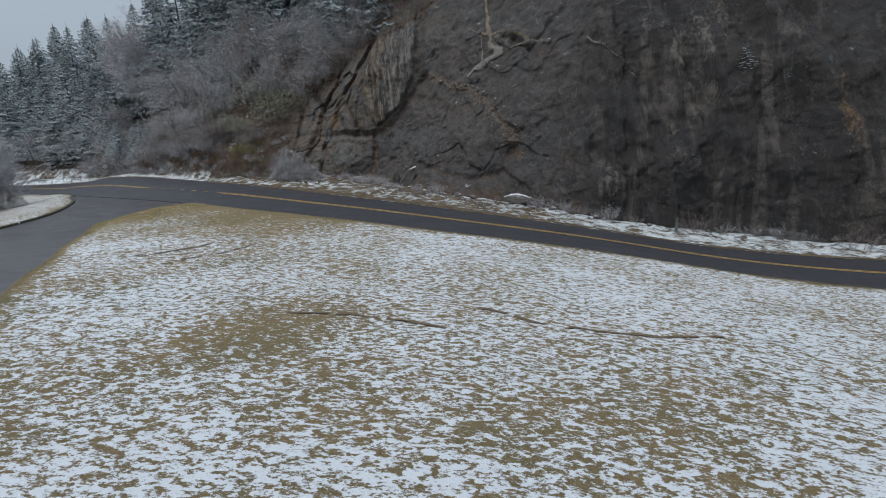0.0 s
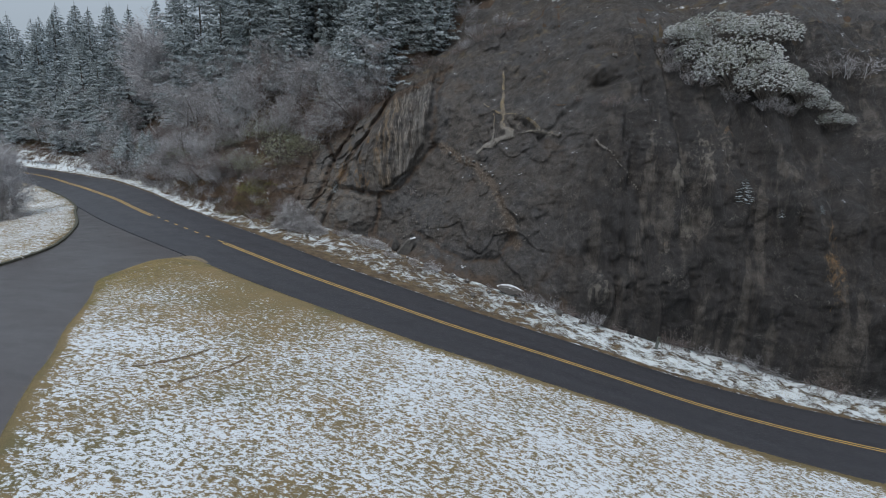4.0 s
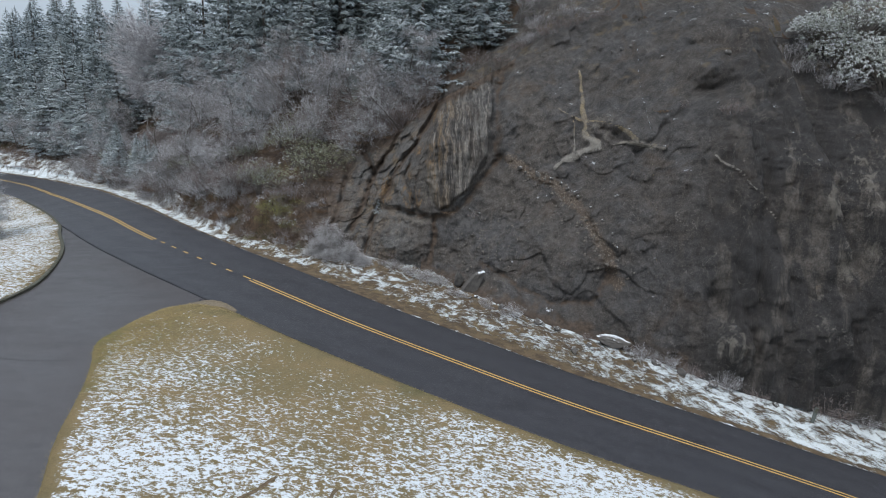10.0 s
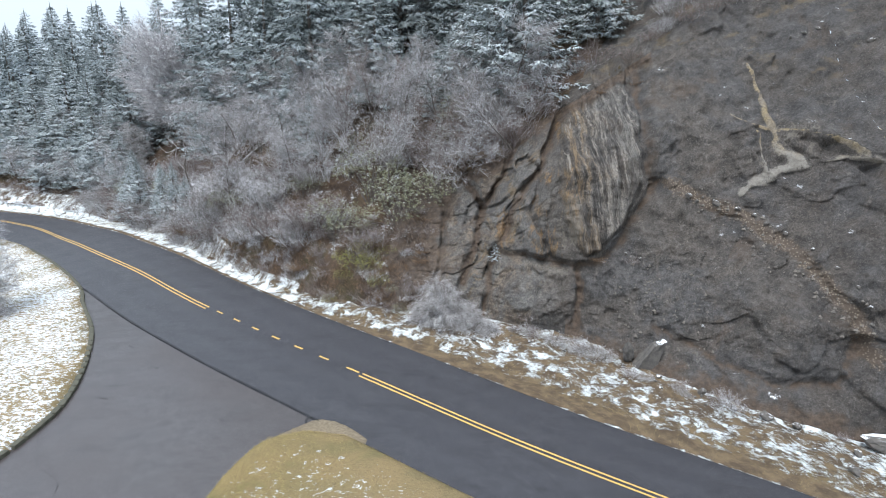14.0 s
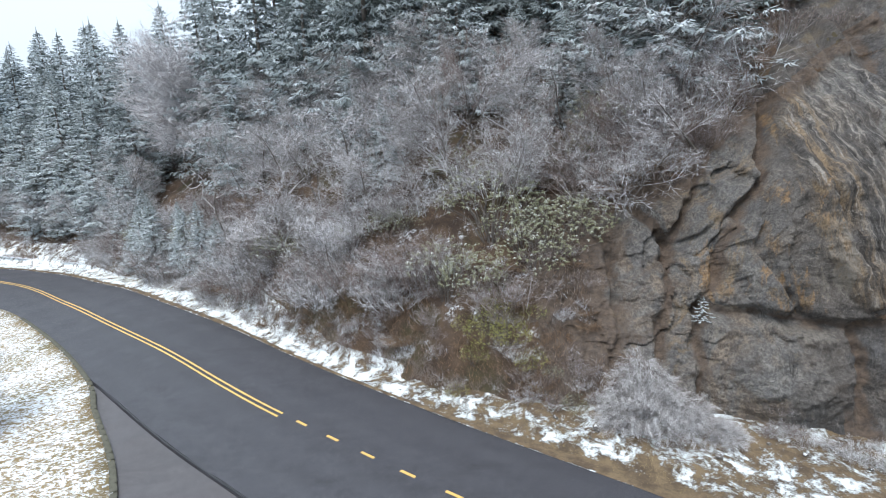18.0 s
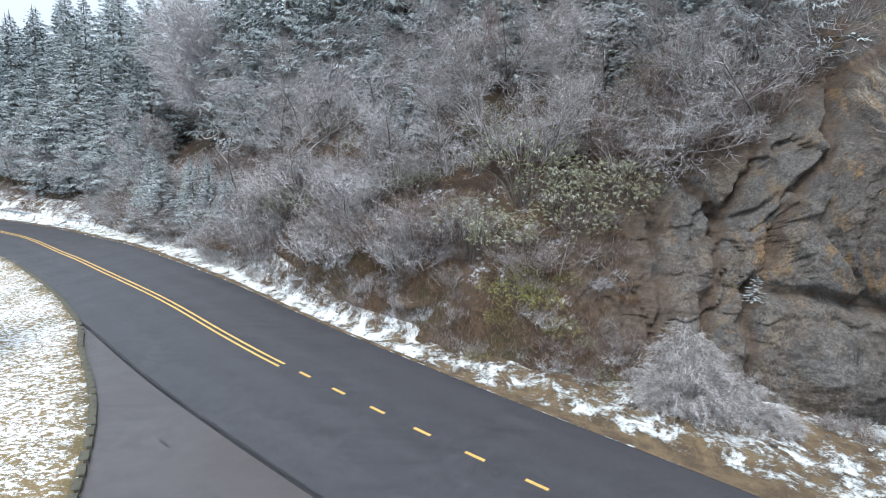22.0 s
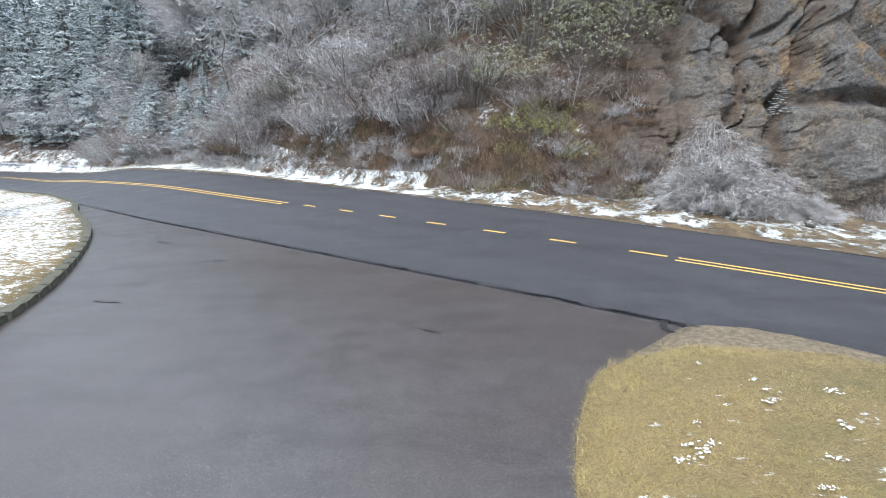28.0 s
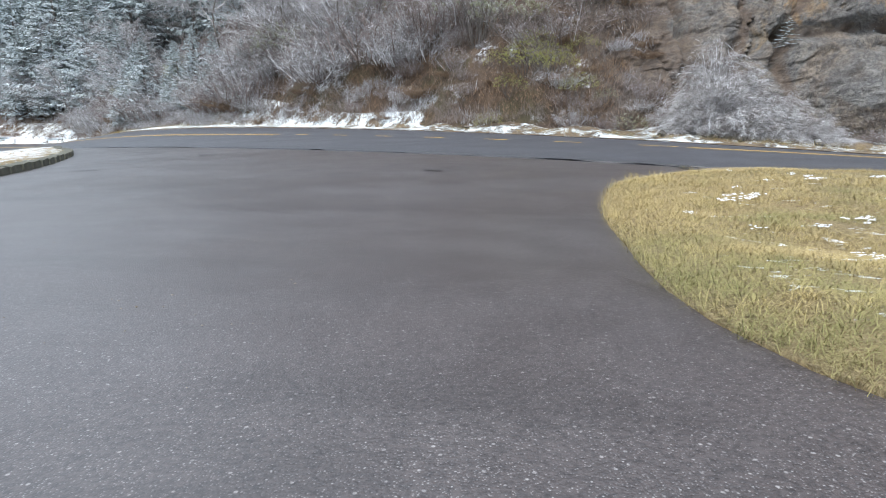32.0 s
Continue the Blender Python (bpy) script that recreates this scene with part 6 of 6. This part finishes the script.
def rock(x, y, size, label, group, z=None, turn=None, name="rock"):
    ob = new(name, rnd.choice(ROCKS))
    zz = gz(x, y) + 0.05 if z is None else z
    ob.matrix_basis = Matrix.Translation((x, y, zz + size * 0.25)) @ Euler((rnd.uniform(-.3, .3), rnd.uniform(-.3, .3), rnd.uniform(0, 6.28) if turn is None else turn)).to_matrix().to_4x4() @ Matrix.Scale(size, 4)
    return tagged(ob, label, "rock", group)


bm = bmesh.new()
bmesh.ops.create_cube(bm, size=1)
bmesh.ops.subdivide_edges(bm, edges=bm.edges, cuts=3, use_grid_fill=True)
for vv in bm.verts:
    c = vv.co
    t = c.z + 0.5
    vv.co = Vector((c.x * (1.05 - 0.55 * t) + 0.30 * t, c.y * (0.62 - 0.30 * t), c.z * 1.75 + 0.35 * c.x * t)) + 0.07 * noise.noise_vector(c * 2.6) + 0.03 * noise.noise_vector(c * 8)
me_ = bpy.data.meshes.new("boulder")
bm.to_mesh(me_)
bm.free()
me_.materials.append(BOULDER)
slab = new("boulder", me_)
slab.matrix_basis = pose(24.6, -7.5, gz(24.6, -7.5) + 0.72, 6, 16, 12)
tagged(slab, "tilted grey slab of fallen rock with snow on its edge", "boulder")
side = new("boulder", rock_mesh("boulder", 41, (0.55, 0.45, 0.75), 0.1, BOULDER))
side.matrix_basis = pose(23.8, -7.1, gz(23.8, -7.1) + 0.6, 0, -10, 50)
tagged(side, "brown fallen rock capped with snow", "boulder")
flat = new("boulder", rock_mesh("boulder", 43, (1.35, 0.55, 0.42), 0.1, BOULDER))
flat.matrix_basis = pose(33.0, -12.1, gz(33.0, -12.1) + 0.45, 0, 6, -14)
tagged(flat, "long low boulder with a curved cap of snow", "boulder")
v, f = [], []
tube(v, f, [Vector((-0.85, 0, 0.08)), Vector((-0.5, -0.05, 0.20)), Vector((0, 0, 0.24)), Vector((0.5, 0.02, 0.18)), Vector((0.9, 0, 0.04))], [0.03, 0.09, 0.12, 0.09, 0.03], 8)
part("snow_cap", mesh_of("snow_cap", v, f, SNOWY, True), flat, "white cap of snow")
for x, y, s in ((30.4, -14.3, 0.38), (31.5, -12.8, 0.3), (35.2, -13.4, 0.45), (36.4, -13.9, 0.5), (26.6, -9.4, 0.4), (27.5, -10.6, 0.3), (20.4, -5.8, 0.3), (18.2, -5.5, 0.28), (16.2, -6.2, 0.26), (14.4, -5.6, 0.22), (25.0, -8.3, 0.3), (28.8, -11.0, 0.45), (29.9, -11.3, 0.35), (38.0, -14.4, 0.5), (41.2, -14.9, 0.35), (44.8, -15.2, 0.4), (12.6, -4.6, 0.3), (22.0, -7.6, 0.22), (33.9, -13.6, 0.25), (37.3, -15.3, 0.22)):
    rock(x, y, s, "angular fallen rock lying in the snowy verge", "fallen rocks below the cliff")
for x, z, s in ((27.5, 7.6, 0.42), (27.9, 7.3, 0.3), (28.7, 7.3, 0.5), (29.6, 7.1, 0.42), (30.2, 6.9, 0.3), (30.6, 6.6, 0.36), (31.2, 6.3, 0.3), (31.8, 5.8, 0.26), (24.2, 4.6, 0.26), (24.9, 4.4, 0.22), (40.1, 15.9, 0.55), (36.9, 15.7, 0.4), (34.4, 16.2, 0.3), (35.0, 16.4, 0.35), (33.8, 16.0, 0.25), (32.4, 5.2, 0.26), (32.9, 4.6, 0.25), (33.1, 3.9, 0.28), (33.3, 3.2, 0.25)):
    p = rock_at(x, z)
    rock(p.x, p.y - 0.05, s * 0.75, "loose rock with snow on a ledge of the cliff", "loose rocks on the cliff", p.z - s * 0.15)
from mathutils.bvhtree import BVHTree
verge_tree = BVHTree.FromPolygons([tuple(v.co) for v in verge_mesh.vertices], [tuple(p.vertices) for p in verge_mesh.polygons])


def verge_z(x, y):
    hit = verge_tree.ray_cast(Vector((x, y, 30)), Vector((0, 0, -1)))[0]
    return hit.z if hit else gz(x, y)


for k in range(16):
    x = rnd.uniform(12.5, 26)
    y = slope_foot(x) - rnd.uniform(0.1, 1.3) - 0.1 * max(0, x - 20)
    shrub(("rime", "rime", "brown")[k % 3], x, y, rnd.uniform(0.25, 0.5), rnd.uniform(0.9, 1.4), verge_z(x, y) - 0.02, "low twigs on the verge")
for k in range(46):
    x = rnd.uniform(11, 34)
    y = slope_foot(x) - rnd.uniform(-0.2, 1.8) - 0.1 * max(0, x - 20)
    rock(x, y, rnd.uniform(0.07, 0.20), "small angular stone in the brown earth of the verge", "small stones of the verge", verge_z(x, y) - 0.02)
# rubble in the gully
v, f = [], []
r2 = random.Random(8)
for k in range(260):
    t = r2.random()
    x = 28.2 + 5.2 * t + r2.gauss(0, 0.45)
    z = 7.4 - 5.2 * t ** 1.3 + r2.gauss(0, 0.3)
    if k > 150:
        x, z = r2.uniform(23.5, 27.5), r2.uniform(0.2, 4.2)
    p, s = rock_at(x, z), r2.uniform(0.03, 0.13)
    b = len(v)
    for d in ((1, 0, 0), (0, 1, 0), (-1, 0, 0), (0, -1, 0), (0, 0, 1), (0, 0, -1)):
        v.append(p + Vector(d) * s * r2.uniform(0.6, 1.2))
    f.extend([(b, b + 1, b + 4), (b + 1, b + 2, b + 4), (b + 2, b + 3, b + 4), (b + 3, b, b + 4), (b + 1, b, b + 5), (b + 2, b + 1, b + 5), (b + 3, b + 2, b + 5), (b, b + 3, b + 5)])
tagged(new("rubble", mesh_of("rubble", v, f, RUBBLE)), "loose stones lying in a gully of the cliff", "rubble", kind="stuff")

# stones of the kerb
kerb = new("kerb")
tagged(kerb, "low kerb of rough grey stones round the grass bank", "kerb", kind="structure")
STONES = []
for k in range(4):
    bm = bmesh.new()
    bmesh.ops.create_cube(bm, size=1)
    bmesh.ops.subdivide_edges(bm, edges=bm.edges, cuts=2, use_grid_fill=True)
    for vv in bm.verts:
        c = vv.co
        soft = 1 - 0.10 * (abs(c.x * 2) ** 4 + abs(c.y * 2) ** 4 + abs(c.z * 2) ** 4 - 1) / 2
        vv.co = Vector((c.x * 0.58, c.y * 0.24, c.z * 0.42)) * soft + 0.018 * noise.noise_vector(c * 4 + Vector((k * 7, 0, 0)))
    me_ = bpy.data.meshes.new("stone")
    bm.to_mesh(me_)
    bm.free()
    me_.materials.append(STONE)
    STONES.append(me_)
fine_kerb = smooth_line(LEFT_KERB, 0.59)
for i in range(len(fine_kerb) - 1):
    a, b = fine_kerb[i], fine_kerb[i + 1]
    if not (-26 < a.x and a.y > -30):
        continue
    m = (a + b) / 2
    part("stone", STONES[i % 4], kerb, at=pose(m.x, m.y, gz(m.x, m.y) - 0.07 + 0.015 * noise.noise(m), 0, 0, math.degrees(math.atan2(b.y - a.y, b.x - a.x)) + 2 * noise.noise(m * 3)))

# the small marker beside the road
marker = new("marker_post")
marker.matrix_basis = pose(42.5, -16.05, gz(42.5, -16.05) + 0.03, -4, 9, 10)
tagged(marker, "short grey-green marker post leaning in the snow", "post")
bm = bmesh.new()
bmesh.ops.create_cube(bm, size=1, matrix=Matrix.Translation((0, 0, 0.42)) @ Matrix.Diagonal((0.20, 0.07, 0.95, 1)))
bmesh.ops.bevel(bm, geom=bm.edges, offset=0.012, segments=2, affect="EDGES")
me_ = bpy.data.meshes.new("stake")
bm.to_mesh(me_)
bm.free()
me_.materials.append(STEEL)
part("stake", me_, marker)
bm = bmesh.new()
bmesh.ops.create_cube(bm, size=1, matrix=Matrix.Translation((0, -0.045, 0.74)) @ Matrix.Diagonal((0.16, 0.012, 0.22, 1)))
bmesh.ops.bevel(bm, geom=bm.edges, offset=0.004, segments=1, affect="EDGES")
me_ = bpy.data.meshes.new("plate")
bm.to_mesh(me_)
bm.free()
me_.materials.append(STONE)
part("plate", me_, marker, "pale plate")

EXTRA = []
r4 = random.Random(15)
while len(EXTRA) < 48:
    x, y = 8.0 + abs(r4.gauss(0, 2.6)), r4.uniform(-22, -15.6)
    if inside(x, y, tip_ring) and near_ring(x, y, tip_ring) > 0.5:
        EXTRA.append((x, y, r4.uniform(0.02, 0.06)))
# snow and chips lying on the grass and asphalt near the end of the way
for k, (x, y, s) in enumerate(((8.95, -17.35, 0.14), (8.75, -17.5, 0.08), (9.1, -17.25, 0.07), (9.28, -18.21, 0.09), (8.3, -17.99, 0.04), (9.94, -16.56, 0.09), (10.02, -17.5, 0.1), (8.49, -18.46, 0.05), (8.9, -18.42, 0.06), (9.7, -17.9, 0.07), (10.4, -17.0, 0.1), (9.5, -18.8, 0.06), (9.9, -18.6, 0.08), (10.8, -17.9, 0.1), (8.7, -19.2, 0.04), (9.1, -19.5, 0.05), (11.2, -17.0, 0.12), (10.7, -16.3, 0.09), (11.6, -16.6, 0.1), *EXTRA)):
    rs, v, f = random.Random(60 + k), [], []
    for _ in range(rs.randint(9, 22)):
        q = Vector((rs.gauss(0, s * 0.50), rs.gauss(0, s * 0.34), rs.uniform(-0.008, 0.010)))
        lump, b = s * rs.uniform(0.06, 0.20) + 0.003, len(v)
        for d in ((1, 0, 0), (0.4, 0.8, 0), (-0.6, 0.7, 0), (-1, -0.1, 0), (-0.3, -0.8, 0), (0.6, -0.6, 0), (0, 0, 0.35)):
            v.append(q + Vector(d) * lump * rs.uniform(0.6, 1.2))
        f.extend((b + i, b + (i + 1) % 6, b + 6) for i in range(6))
    ob = new("snow_clump", mesh_of("snow_clump", v, f, SNOWY, True))
    d = near_ring(x, y, tip_ring)
    ob.matrix_basis = pose(x, y, gz(x, y) + turf_lift(x, y, d) + 0.03, 0, 0, 20 + 40 * noise.noise(Vector((x, y, 0))))
    tagged(ob, "ragged scrap of melting snow on the grass", "snow", "scraps of snow on the lawn", "stuff")
v, f = [], []
r3 = random.Random(9)
for k in range(900):
    x, y = r3.gauss(6.2, 2.4), r3.uniform(-21.5, -12)
    if inside(x, y, tip_ring) or x < -0.3:
        continue
    s, b = r3.uniform(0.002, 0.0065), len(v)
    p = Vector((x, y, gz(x, y) - 0.010))
    for d in ((1, 0, 0), (0, 1, 0), (-1, 0, 0), (0, -1, 0), (0, 0, 0.7)):
        v.append(p + Vector(d) * s * r3.uniform(0.7, 1.3))
    f.extend([(b, b + 1, b + 4), (b + 1, b + 2, b + 4), (b + 2, b + 3, b + 4), (b + 3, b, b + 4)])
tagged(new("stone_chips", mesh_of("stone_chips", v, f, QUARTZ)), "pale stone chips scattered on the old asphalt", "chips", kind="stuff")
